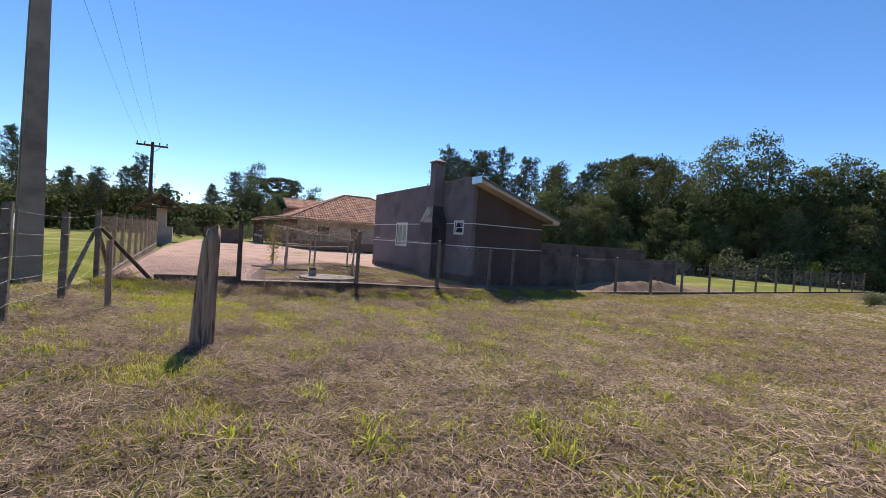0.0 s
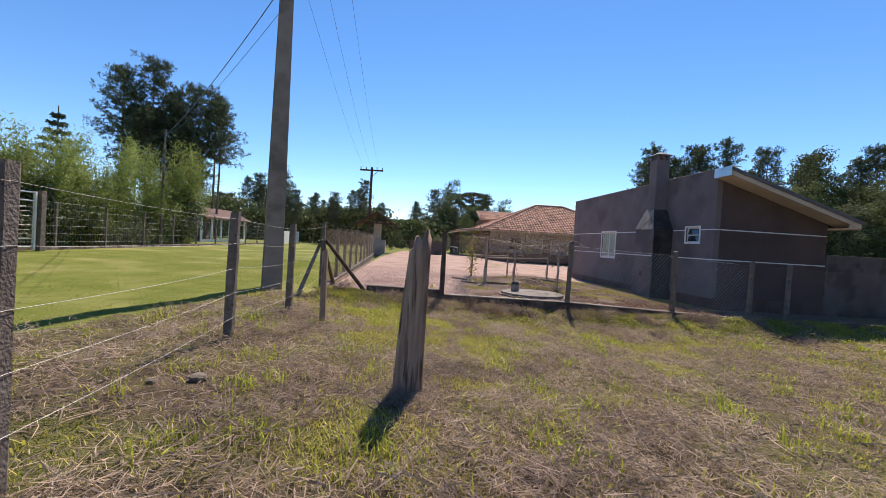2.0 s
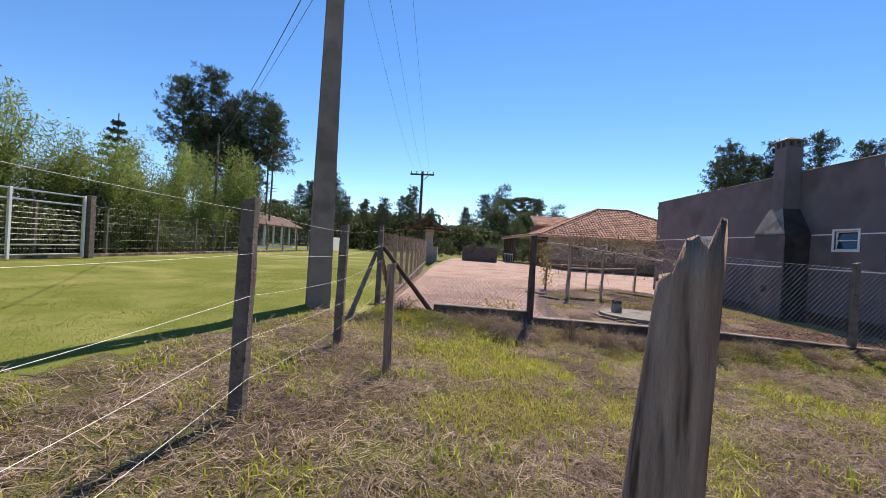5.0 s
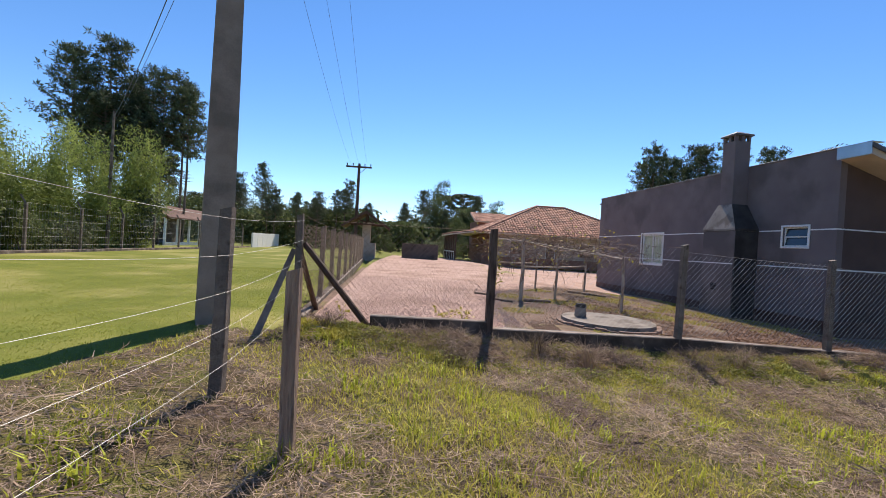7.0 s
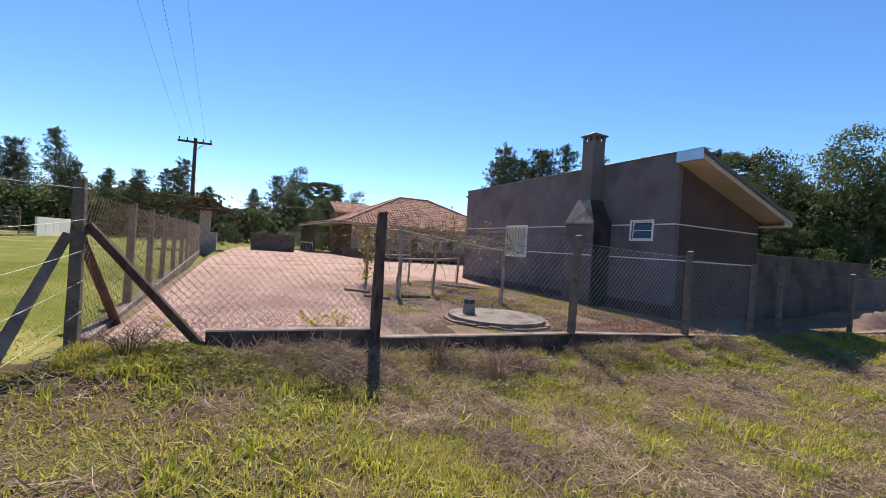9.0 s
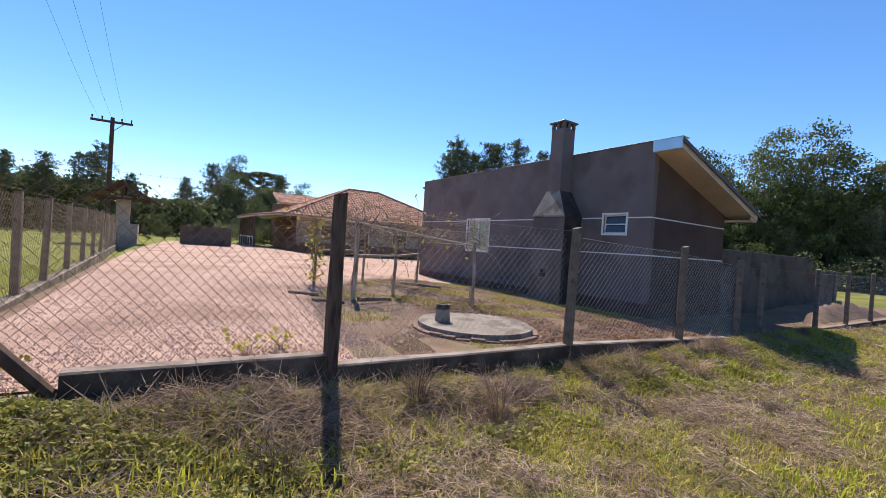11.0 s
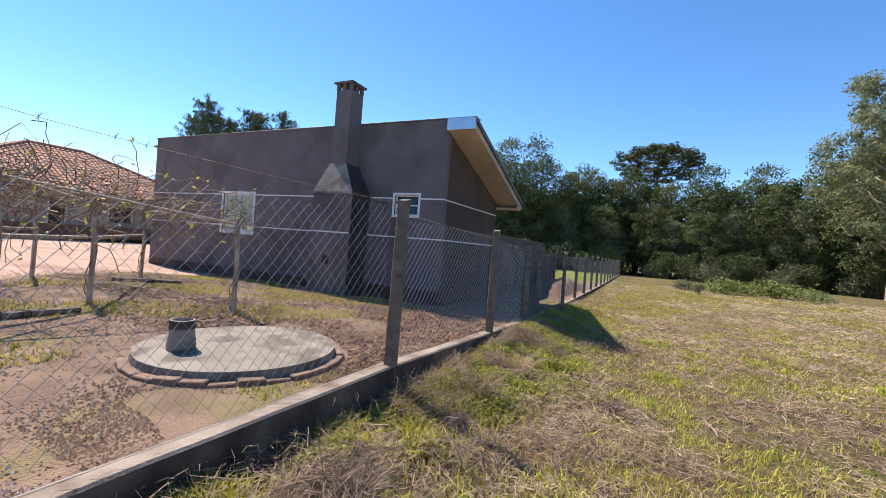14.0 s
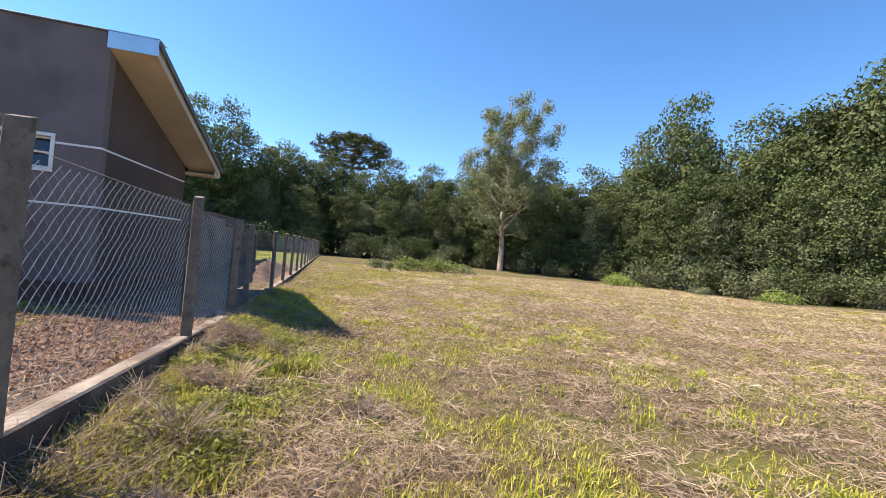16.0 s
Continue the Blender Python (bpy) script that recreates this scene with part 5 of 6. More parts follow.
    part("rear_wall", boxed(5.5, 11.5, 45.3, 51, -0.3, 4.65), M_BRICKRED, root)


build_far_house()


def build_gatehouse():
    m = pose(-22.1, 32.6, 0.0, 0, 0, 29.8)
    root = thing("gate_shelter", m, "gate shelter with a dark gabled roof on a cream pillar", "gate shelter")
    part("pillar", boxed(-0.32, 0.32, -0.32, 0.32, -0.3, 2.75, 0.02), M_CREAM, root)
    part("pillar_base", boxed(-0.75, 0.75, -0.5, 0.5, -0.3, 1.15, 0.02), M_CREAM, root)
    for s in (1, -1):
        bm = bmesh.new()
        box(bm, -0.07, 2.15, -1.4, 1.4, -0.1, 0.06, 0.0, Matrix.Translation((0, 0, 3.5)) @ (pose(0, 0, 0, 0, 33, 0) if s > 0 else pose(0, 0, 0, 0, 147, 0)))
        part("roof_panel", bm, M_DARKWOOD, root, "dark brown roof panel")
    for y in (-1.0, 1.0):
        part("tie_beam", boxed(-1.35, 1.35, y - 0.05, y + 0.05, 2.52, 2.64), M_DARKWOOD, root)
        part("king_post", boxed(-0.06, 0.06, y - 0.05, y + 0.05, 2.642, 3.4), M_DARKWOOD, root)
        for s in (1, -1):
            part("strut", tube(bmesh.new(), (0, y, 2.7), (0.75 * s, y, 2.98), 0.04, 0.04, 5), M_DARKWOOD, root)
    for x in (-0.5, 0.5):
        part("purlin", boxed(x - 0.05, x + 0.05, -1.1, 1.1, 2.641, 2.74), M_DARKWOOD, root)


build_gatehouse()


# ---- garden inside the fence ----
PERGOLA = [(-1.5, 6.75, 1.75), (-1.35, 4.4, 1.68), (-0.15, 5.0, 1.5), (0.95, 3.4, 1.42), (2.1, 7.9, 1.6), (0.3, 8.0, 1.6)]


def build_pergola():
    root = thing("pergola", FR, "rough grey timber pergola overgrown with half-bare grape vines", "pergola")
    for a, b, h in PERGOLA:
        z = inside_z(a, b)
        bm = bmesh.new()
        r = 0.055 if (a, b) == PERGOLA[1][:2] else 0.038
        tube(bm, (a, b, z - 0.2), (a + 0.02, b, z + h * 0.5), r, r * 0.95, 8, False)
        tube(bm, (a + 0.02, b, z + h * 0.5), (a - 0.01, b + 0.02, z + h), r * 0.95, r * 0.85, 8)
        part("post", bm, M_PALEWOOD, root)
    top = lambda i: Vector((PERGOLA[i][0], PERGOLA[i][1], inside_z(*PERGOLA[i][:2]) + PERGOLA[i][2] - 0.08))
    for i, j in ((0, 1), (1, 3), (0, 5), (5, 4), (3, 4), (1, 2), (2, 4)):
        part("rail", tube(bmesh.new(), top(i), top(j), 0.016, 0.014, 6), M_PALEWOOD, root)
    for i, j in ((1, 2), (2, 4), (0, 5)):
        p, q = top(i), top(j)
        p.z = q.z = 0.82
        part("rail", tube(bmesh.new(), p, q, 0.028, 0.026, 6), M_PALEWOOD, root, "pale bleached rail")
    # vines
    rng = np.random.default_rng(91)
    vine = thing("grape_vine", FR, "tangled half-bare grape vine with a few yellow-green leaves on the pergola", "vine")
    g = Gather()
    leaves = []
    for a, b, h in PERGOLA[:5]:
        z = inside_z(a, b)
        for s in range(2):
            pts = [Vector((a + 0.06 * math.cos(k * 1.3 + s), b + 0.08 * math.sin(k * 1.3 + s), z + h * k / 8)) for k in range(9)]
            g.wire(pts, 0.007, 4)
    for i in range(560):
        a, b = rng.uniform(-1.8, 2.3), rng.uniform(3.6, 8.2)
        if b < 3.9 + 0.0 and a < 0:
            continue
        p = Vector((a, b, rng.uniform(1.15, 1.6)))
        d = Vector((rng.normal(), rng.normal(), rng.normal() * 0.35)).normalized()
        pts = []
        for k in range(7):
            pts.append(p.copy())
            d = (d + Vector(rng.normal(0, 0.45, 3)) + Vector((0, 0, -0.03 * k))).normalized()
            p = p + d * 0.16
            if rng.uniform() < 0.07:
                leaves.append(p + Vector(rng.normal(0, 0.05, 3)))
        g.wire(pts, rng.uniform(0.003, 0.008), 3)
    for i in range(300):
        leaves.append(Vector((-1.5 + rng.normal(0, 0.12), 6.7 + rng.normal(0, 0.14), rng.uniform(0.05, 1.6))))
    raw("vine_stem", g.v, g.f, M_WOOD, vine)
    pos = np.array([tuple(p) for p in leaves])
    vl = quads("vine_leaf", leaf_quads(rng, pos, np.tile((0, 0, 1.0), (len(pos), 1)), 0.09, 0.5), M_LEAF_VINE, vine)
    tagged(vl, kind="stuff")


build_pergola()


def build_slab():
    """Round concrete well cover edged with bricks."""
    ca, cb, z = -0.5, 1.38, inside_z(-0.5, 1.38)
    root = thing("well_cover", FR @ pose(ca, cb, z, 0, 0, 0), "low round concrete slab edged with rough bricks", "well cover")
    bm = bmesh.new()
    bmesh.ops.create_cone(bm, cap_ends=True, segments=40, radius1=0.9, radius2=0.88, depth=0.14, matrix=Matrix.Translation((0, 0, 0.03)))
    part("slab", bm, M_PAVER, root, "worn grey concrete cover with stains")
    rng = random.Random(4)
    bm = boxed(-0.1, 0.1, -0.045, 0.045, -0.06, 0.055, 0.008)
    first = part("brick", bm, M_BRICK_OLD, root)
    me = first.data
    for i in range(29):
        w = 2 * math.pi * i / 29
        ob = first if i == 0 else new("brick", me)
        ob.parent = root
        ob.matrix_local = pose(0.93 * math.cos(w), 0.93 * math.sin(w), rng.uniform(-0.025, 0.005), rng.uniform(-4, 4), rng.uniform(-4, 4), math.degrees(w) + 90 + rng.uniform(-5, 5))


build_slab()


def build_bucket():
    a, b = -0.95, 1.62
    root = thing("bucket", FR @ pose(a, b, inside_z(a, b) + 0.098), "grey tapered pot standing upside down on the slab", "bucket")
    bm = bmesh.new()
    prev = None
    prof = [(0.0, 0.0), (0.115, 0.0), (0.12, 0.03), (0.1, 0.17), (0.105, 0.18), (0.1, 0.26), (0.085, 0.262), (0.08, 0.2), (0.0, 0.2)]
    for r, z in prof:
        ring = [bm.verts.new((max(r, 0.001) * math.cos(q * math.pi / 10), max(r, 0.001) * math.sin(q * math.pi / 10), z)) for q in range(20)]
        if prev:
            for q in range(20):
                bm.faces.new((prev[q], prev[(q + 1) % 20], ring[(q + 1) % 20], ring[q]))
        prev = ring
    bmesh.ops.recalc_face_normals(bm, faces=bm.faces)
    part("pot", bm, M_SLAB, root)
    bm = bmesh.new()
    bmesh.ops.create_cone(bm, cap_ends=False, segments=20, radius1=0.109, radius2=0.104, depth=0.075, matrix=Matrix.Translation((0, 0, 0.222)))
    part("rim_band", bm, M_BLACK, root, "dark band round the top")


build_bucket()


def log(a0, b0, a1, b1, r, label):
    z0, z1 = inside_z(a0, b0), inside_z(a1, b1)
    bm = bmesh.new()
    n = 5
    ps = [Vector((a0 + (a1 - a0) * i / n + 0.03 * noise.noise((i, a0, 1)), b0 + (b1 - b0) * i / n + 0.03 * noise.noise((i, 3, b0)), z0 + (z1 - z0) * i / n + r * 0.7)) for i in range(n + 1)]
    for i in range(n):
        tube(bm, ps[i], ps[i + 1], r * (1 - 0.05 * i), r * (1 - 0.05 * (i + 1)), 7, i in (0, n - 1))
    ob = part("log", bm, M_WOOD, None)
    ob.matrix_world = FR
    tagged(ob, label, "log", "garden edging logs")


log(-1.3, 4.25, -0.55, 4.3, 0.055, "dark rotting log edging the garden bed")
log(-2.45, 5.2, -1.9, 4.9, 0.05, "bleached curved log at the gravel's edge")
log(1.3, 7.4, 2.4, 6.9, 0.05, "dark rotting log edging the garden bed")
log(-2.2, 4.3, -1.7, 3.9, 0.04, "thin bleached branch on bare soil")


def build_mound():
    vs, fs = [], []
    n = 40
    for j in range(16):
        for i in range(n):
            a, b = 11 + 8.5 * i / (n - 1), 0.25 + 1.9 * j / 15
            e = min(1, 4 * min(i, n - 1 - i) / n, 3.2 * min(j, 15 - j) / 15)
            vs.append((a, b, inside_z(a, b) - 0.08 + 0.45 * e + e * 0.16 * noise.noise((a * 1.3, b * 1.3, 7)) + e * 0.08 * noise.noise((a * 5, b * 5, 2))))
    for j in range(15):
        for i in range(n - 1):
            fs.append((j * n + i, j * n + i + 1, (j + 1) * n + i + 1, (j + 1) * n + i))
    ob = raw("soil_mound", vs, fs, M_SOIL, smooth_shade=True)
    ob.matrix_world = FR
    tagged(ob, "long low heap of reddish dug soil behind the fence", "soil mound")


build_mound()

# ---- across the lane ----
def build_mast():
    root = thing("mast", pose(-29.5, 18.5, -0.05), "slim pale metal mast among the bamboo", "mast")
    part("shaft", tube(bmesh.new(), (0, 0, -0.2), (0, 0, 7.6), 0.1, 0.06, 8), M_KERB, root)


build_mast()


def build_lane_far_fence():
    root = thing("wire_fence", FR, "tall wire fence with cranked concrete posts in front of the bamboo", "fence")
    g = Gather()
    proto = None
    for i in range(17):
        b = -12 + 3.0 * i
        bm = bmesh.new()
        box(bm, -0.05, 0.05, -0.05, 0.05, -0.3, 2.0, 0.008)
        tube(bm, (0, 0, 1.98), (-0.22, 0, 2.35), 0.04, 0.035, 4)
        if proto is None:
            proto = part("fence_post", bm, M_CONCRETE, root)
            ob = proto
        else:
            bm.free()
            ob = new("fence_post", proto.data)
            ob.parent = root
        ob.location = (-19.5, b, -0.06)
    for z in (0.3, 0.65, 1.0, 1.35, 1.7, 2.0):
        g.wire([(-19.45, -12, z), (-19.45, 12, z - 0.02), (-19.45, 36, z)], 0.003)
    for i in range(320):
        b = -12 + 0.15 * i
        g.wire([(-19.46, b, 0.05), (-19.46, b, 1.95)], 0.0025)
    tagged(raw("wire_mesh", g.v, g.f, M_WIRE, root), kind="stuff")
    part("kerb", boxed(-19.62, -19.38, -14, 38, -0.2, 0.06, 0.01), M_KERB, root)


build_lane_far_fence()


def build_lane_gate():
    root = thing("metal_gate", FR @ pose(-18.9, 0.4, 0, 0, 0, 90), "wide galvanised tube gate hung on a concrete pillar", "gate")
    part("gate_pillar", boxed(7.0, 7.24, -0.12, 0.12, -0.2, 2.35, 0.012), M_CONCRETE, root, "square weathered concrete pillar")
    for x in (0.4, 4.2, 6.85):
        part("gate_post", boxed(x - 0.045, x + 0.045, -0.045, 0.045, -0.02, 2.3, 0.008), M_WHITE, root)
    for z in (0.12, 0.45, 1.93, 2.26):
        for x0, x1 in ((0.447, 4.153), (4.247, 6.803)):
            part("gate_rail", tube(bmesh.new(), (x0, 0, z), (x1, 0, z), 0.028, 0.028, 6), M_FLASH, root)
    for k in range(7):
        part("gate_wire", tube(bmesh.new(), (0.447, 0, 0.62 + 0.18 * k), (6.803, 0, 0.62 + 0.18 * k), 0.006, 0.006, 4), M_WIRE, root)


def build_shed():
    """Long open shed beyond the lane: white posts, low wall, dark fibre roof."""
    root = thing("open_shed", FR @ pose(-23.5, 30.0, 0, 0, 0, 90), "long low open shed with white posts and a grey roof", "shed")
    for i in range(6):
        part("post", boxed(2.0 * i - 0.08, 2.0 * i + 0.08, -0.08, 0.08, -0.2, 2.2, 0.01), M_WHITE, root)
    part("low_wall", boxed(0.1, 9.9, -0.06, 0.06, -0.2, 0.2), M_WHITE, root)
    part("back_wall", boxed(-0.2, 10.2, 3.6, 3.8, -0.2, 2.2), M_WALL_LOW, root)
    for y0, y1 in ((-0.6, 1.8), (4.3, 1.8)):
        bm = bmesh.new()
        v = [bm.verts.new(p) for p in ((-0.6, y0, 2.2), (10.6, y0, 2.2), (10.6, y1, 3.3), (-0.6, y1, 3.3), (-0.6, y0, 2.3), (10.6, y0, 2.3), (10.6, y1, 3.4), (-0.6, y1, 3.4))]
        for f in ((0, 1, 2, 3), (4, 5, 6, 7), (0, 1, 5, 4), (1, 2, 6, 5), (2, 3, 7, 6), (3, 0, 4, 7)):
            bm.faces.new([v[i] for i in f])
        bmesh.ops.recalc_face_normals(bm, faces=bm.faces)
        part("roof_slope", bm, M_PLINTH, root)


build_lane_gate()
build_shed()


def cottage(a, b, w, d, h, roof_h, wall, roof, label, turn=0):
    root = thing("house", FR @ pose(a, b, 0, 0, 0, turn), label, "house")
    part("wall", wall_cells(bmesh.new(), w, -0.2, h, 0.2, [(w * 0.2, w * 0.35, 0.9, 2.0), (w * 0.6, w * 0.75, 0.9, 2.0)], Matrix()), wall, root)
    part("side_wall", boxed(0, 0.2, 0.203, d, -0.2, h), wall, root)
    part("side_wall", boxed(w - 0.2, w, 0.203, d, -0.2, h), wall, root)
    part("back_wall", boxed(0.203, w - 0.203, d - 0.2, d, -0.2, h), wall, root)
    for q in (0.2, 0.6):
        part("window", boxed(w * q, w * (q + 0.15), 0.1, 0.13, 0.9, 2.0), M_GLASS, root)
    for s in (0, 1):
        y0, y1 = (-0.5, d / 2) if s == 0 else (d + 0.5, d / 2)
        bm = bmesh.new()
        v = [bm.verts.new(p) for p in ((-0.5, y0, h - 0.05), (w + 0.5, y0, h - 0.05), (w + 0.5, y1, h + roof_h), (-0.5, y1, h + roof_h), (-0.5, y0, h + 0.08), (w + 0.5, y0, h + 0.08), (w + 0.5, y1, h + roof_h + 0.12), (-0.5, y1, h + roof_h + 0.12))]
        for f in ((0, 1, 2, 3), (4, 5, 6, 7), (0, 1, 5, 4), (1, 2, 6, 5), (2, 3, 7, 6), (3, 0, 4, 7)):
            bm.faces.new([v[i] for i in f])
        bmesh.ops.recalc_face_normals(bm, faces=bm.faces)
        part("roof_slope", bm, roof, root)


cottage(-22.5, 66, 7, 7, 2.4, 1.6, M_BRICKRED, M_BRICKRED, "brown house with a dull red-brown roof beyond the lane", 80)


def build_white_wall():
    root = thing("boundary_wall", FR, "whitewashed panel wall at the far end of the lane", "wall")
    for i in range(4):
        part("wall_panel", boxed(-19.4, -19.25, 38.2 + 1.6 * i, 39.75 + 1.6 * i, -0.2, 1.45 + 0.0 * i, 0.01), M_WHITE, root)
    part("gate_leaf", boxed(-19.35, -19.3, 44.7, 48, 0.0, 1.5, 0.01), M_WHITE, root)


build_white_wall()


def build_tank():
    a, b = 0.5, 0
    p = pose(-19.6, 37.2, 0.0, 0, 0, 12)
    root = thing("block_wall", p, "low grey block wall at the end of the driveway", "wall")
    part("wall", boxed(-1.6, 1.6, -0.1, 0.1, -0.3, 1.25, 0.015), M_WALL_LOW, root)
    part("coping", boxed(-1.65, 1.65, -0.14, 0.14, 1.252, 1.32, 0.01), M_KERB, root)


build_tank()

# ---- grass, straw and weeds ----
def vnoise(x, y, scale, seed):
    """Smooth value noise for arrays, 0 to 1."""
    lat = np.random.default_rng(seed).uniform(0, 1, (64, 64))
    u, v = x / scale, y / scale
    i, j = np.floor(u).astype(int), np.floor(v).astype(int)
    fu, fv = u - i, v - j
    fu, fv = fu * fu * (3 - 2 * fu), fv * fv * (3 - 2 * fv)
    g = lambda p, q: lat[p % 64, q % 64]
    return (g(i, j) * (1 - fu) + g(i + 1, j) * fu) * (1 - fv) + (g(i, j + 1) * (1 - fu) + g(i + 1, j + 1) * fu) * fv


HG_A = np.arange(-22, 34.01, 0.25)
HG_B = np.arange(-34, 12.01, 0.25)
HG = np.array([[ground_at(float(a), float(b)) for b in HG_B] for a in HG_A])


def height(a, b):
    u, v = np.clip((a + 22) / 0.25, 0, len(HG_A) - 1.001), np.clip((b + 34) / 0.25, 0, len(HG_B) - 1.001)
    i, j = u.astype(int), v.astype(int)
    fu, fv = u - i, v - j
    return (HG[i, j] * (1 - fu) + HG[i + 1, j] * fu) * (1 - fv) + (HG[i, j + 1] * (1 - fu) + HG[i + 1, j + 1] * fu) * fv


SPINE = [AB(x, y) for x, y in ((0.3, 1.5), (-1.4, 3.6), (-2.6, 5.2), (-3.6, 7), (-4.2, 9), (-3.2, 11), (-1, 11.5))]


def around_path(rng, n, reach, power=1.0):
    """Places that thin out with the distance from the middle of the mown strip; also that distance."""
    k = rng.uniform(0, len(SPINE) - 1.001, n)
    i = k.astype(int)
    f = k - i
    sp = np.array(SPINE)
    c = sp[i] * (1 - f)[:, None] + sp[i + 1] * f[:, None]
    w = rng.uniform(0, 2 * math.pi, n)
    r = 0.25 + reach * rng.uniform(0, 1, n) ** power
    return c[:, 0] + r * np.cos(w), c[:, 1] + r * np.sin(w), r


def straws(rng, a, b, r, lo, hi, wide, lift, pitch):
    """Bent dry stalks: two flat lengths each, tangled, along a lay that drifts over the field."""
    n = len(a)
    grow = 1 + r * 0.13
    L = rng.uniform(lo, hi, n) * (1 + r * 0.03)
    ang = vnoise(a, b, 1.1, 3) * 9 + rng.normal(0, 1.1, n)
    turn = rng.normal(0, 0.5, n)
    pt = rng.normal(0, pitch, n)
    mat = vnoise(a, b, 0.55, 15) * 0.6 + vnoise(a, b, 0.17, 16) * 0.4
    c = np.stack([a, b, height(a, b) + np.abs(rng.normal(0, 1, n)) * lift * (0.3 + 4.2 * np.clip(mat - 0.42, 0, 1)) + 0.004], axis=1)
    out = []
    wd = (wide * grow * rng.uniform(0.6, 1.4, n))[:, None]
    c[:, 2] += np.abs(np.sin(pt)) * L * 0.3
    s0 = np.stack([-np.sin(ang), np.cos(ang), rng.normal(0, 0.7, n)], axis=1) * wd
    for sgn in (-1, 1):
        g = ang + turn * sgn
        d = np.stack([np.cos(g) * np.cos(pt), np.sin(g) * np.cos(pt), np.sin(pt) - 0.18 * sgn * np.abs(turn)], axis=1) * (sgn * L / 2)[:, None]
        e = c + d
        e[:, 2] = np.maximum(e[:, 2], height(a, b) + 0.003)
        out.append(np.stack([c - s0, c + s0, e + s0 * 0.5, e - s0 * 0.5], axis=1))
    return np.concatenate(out)


def blades(rng, a, b, r, lo, hi, wide, lean):
    n = len(a)
    L = rng.uniform(lo, hi, n)
    ang = rng.uniform(0, 2 * math.pi, n)
    k = np.abs(rng.normal(0, lean, n))
    base = np.stack([a, b, height(a, b) - 0.005], axis=1)
    s = np.stack([-np.sin(ang), np.cos(ang), np.zeros(n)], axis=1) * (wide * (1 + r * 0.16) * rng.uniform(0.6, 1.3, n))[:, None]
    d = np.stack([np.cos(ang) * k, np.sin(ang) * k, np.ones(n)], axis=1) * L[:, None]
    mid = base + d * 0.55
    tip = base + d + np.stack([np.cos(ang) * k, np.sin(ang) * k, -0.5 * k], axis=1) * (L * 0.6)[:, None]
    return np.stack([base - s, base + s, mid + s * 0.75, mid - s * 0.75], axis=1), np.stack([mid - s * 0.75, mid + s * 0.75, tip], axis=1)


def put(name, q, mat, label, category):
    ob = quads(name, q, mat)
    ob.matrix_world = FR
    return tagged(ob, label, category, kind="stuff")


def put_tris(name, q, mat, label, category):
    ob = soup(name, q, mat)
    ob.matrix_world = FR
    return tagged(ob, label, category, kind="stuff")


def in_field(a, b):
    return (b < -0.1) & (a > np.interp(b, (-16, -5.5, -2.5, -0.8, 0.3), (-9.4, -8.6, -7.9, -7.4, -6.3)) + 0.5 * vnoise(a, b, 0.6, 12))


def dryness(a, b):
    """1 where the field is all straw, 0 where it is all green."""
    w = vnoise(a, b, 1.5, 5) * 0.4 + vnoise(a, b, 0.5, 6) * 0.38 + vnoise(a, b, 0.2, 7) * 0.22
    w = w + 0.12 * np.clip((-b - 4) / 5, 0, 1) - 0.06 * np.clip((a + 3) / 6, 0, 1) * np.clip((b + 9) / 5, 0, 1)
    k = np.clip((w - 0.29) / 0.26, 0, 1)
    return k * k * (3 - 2 * k)


BARE = AB(-4.3, 3.85)   # a bare, dark patch with rubble


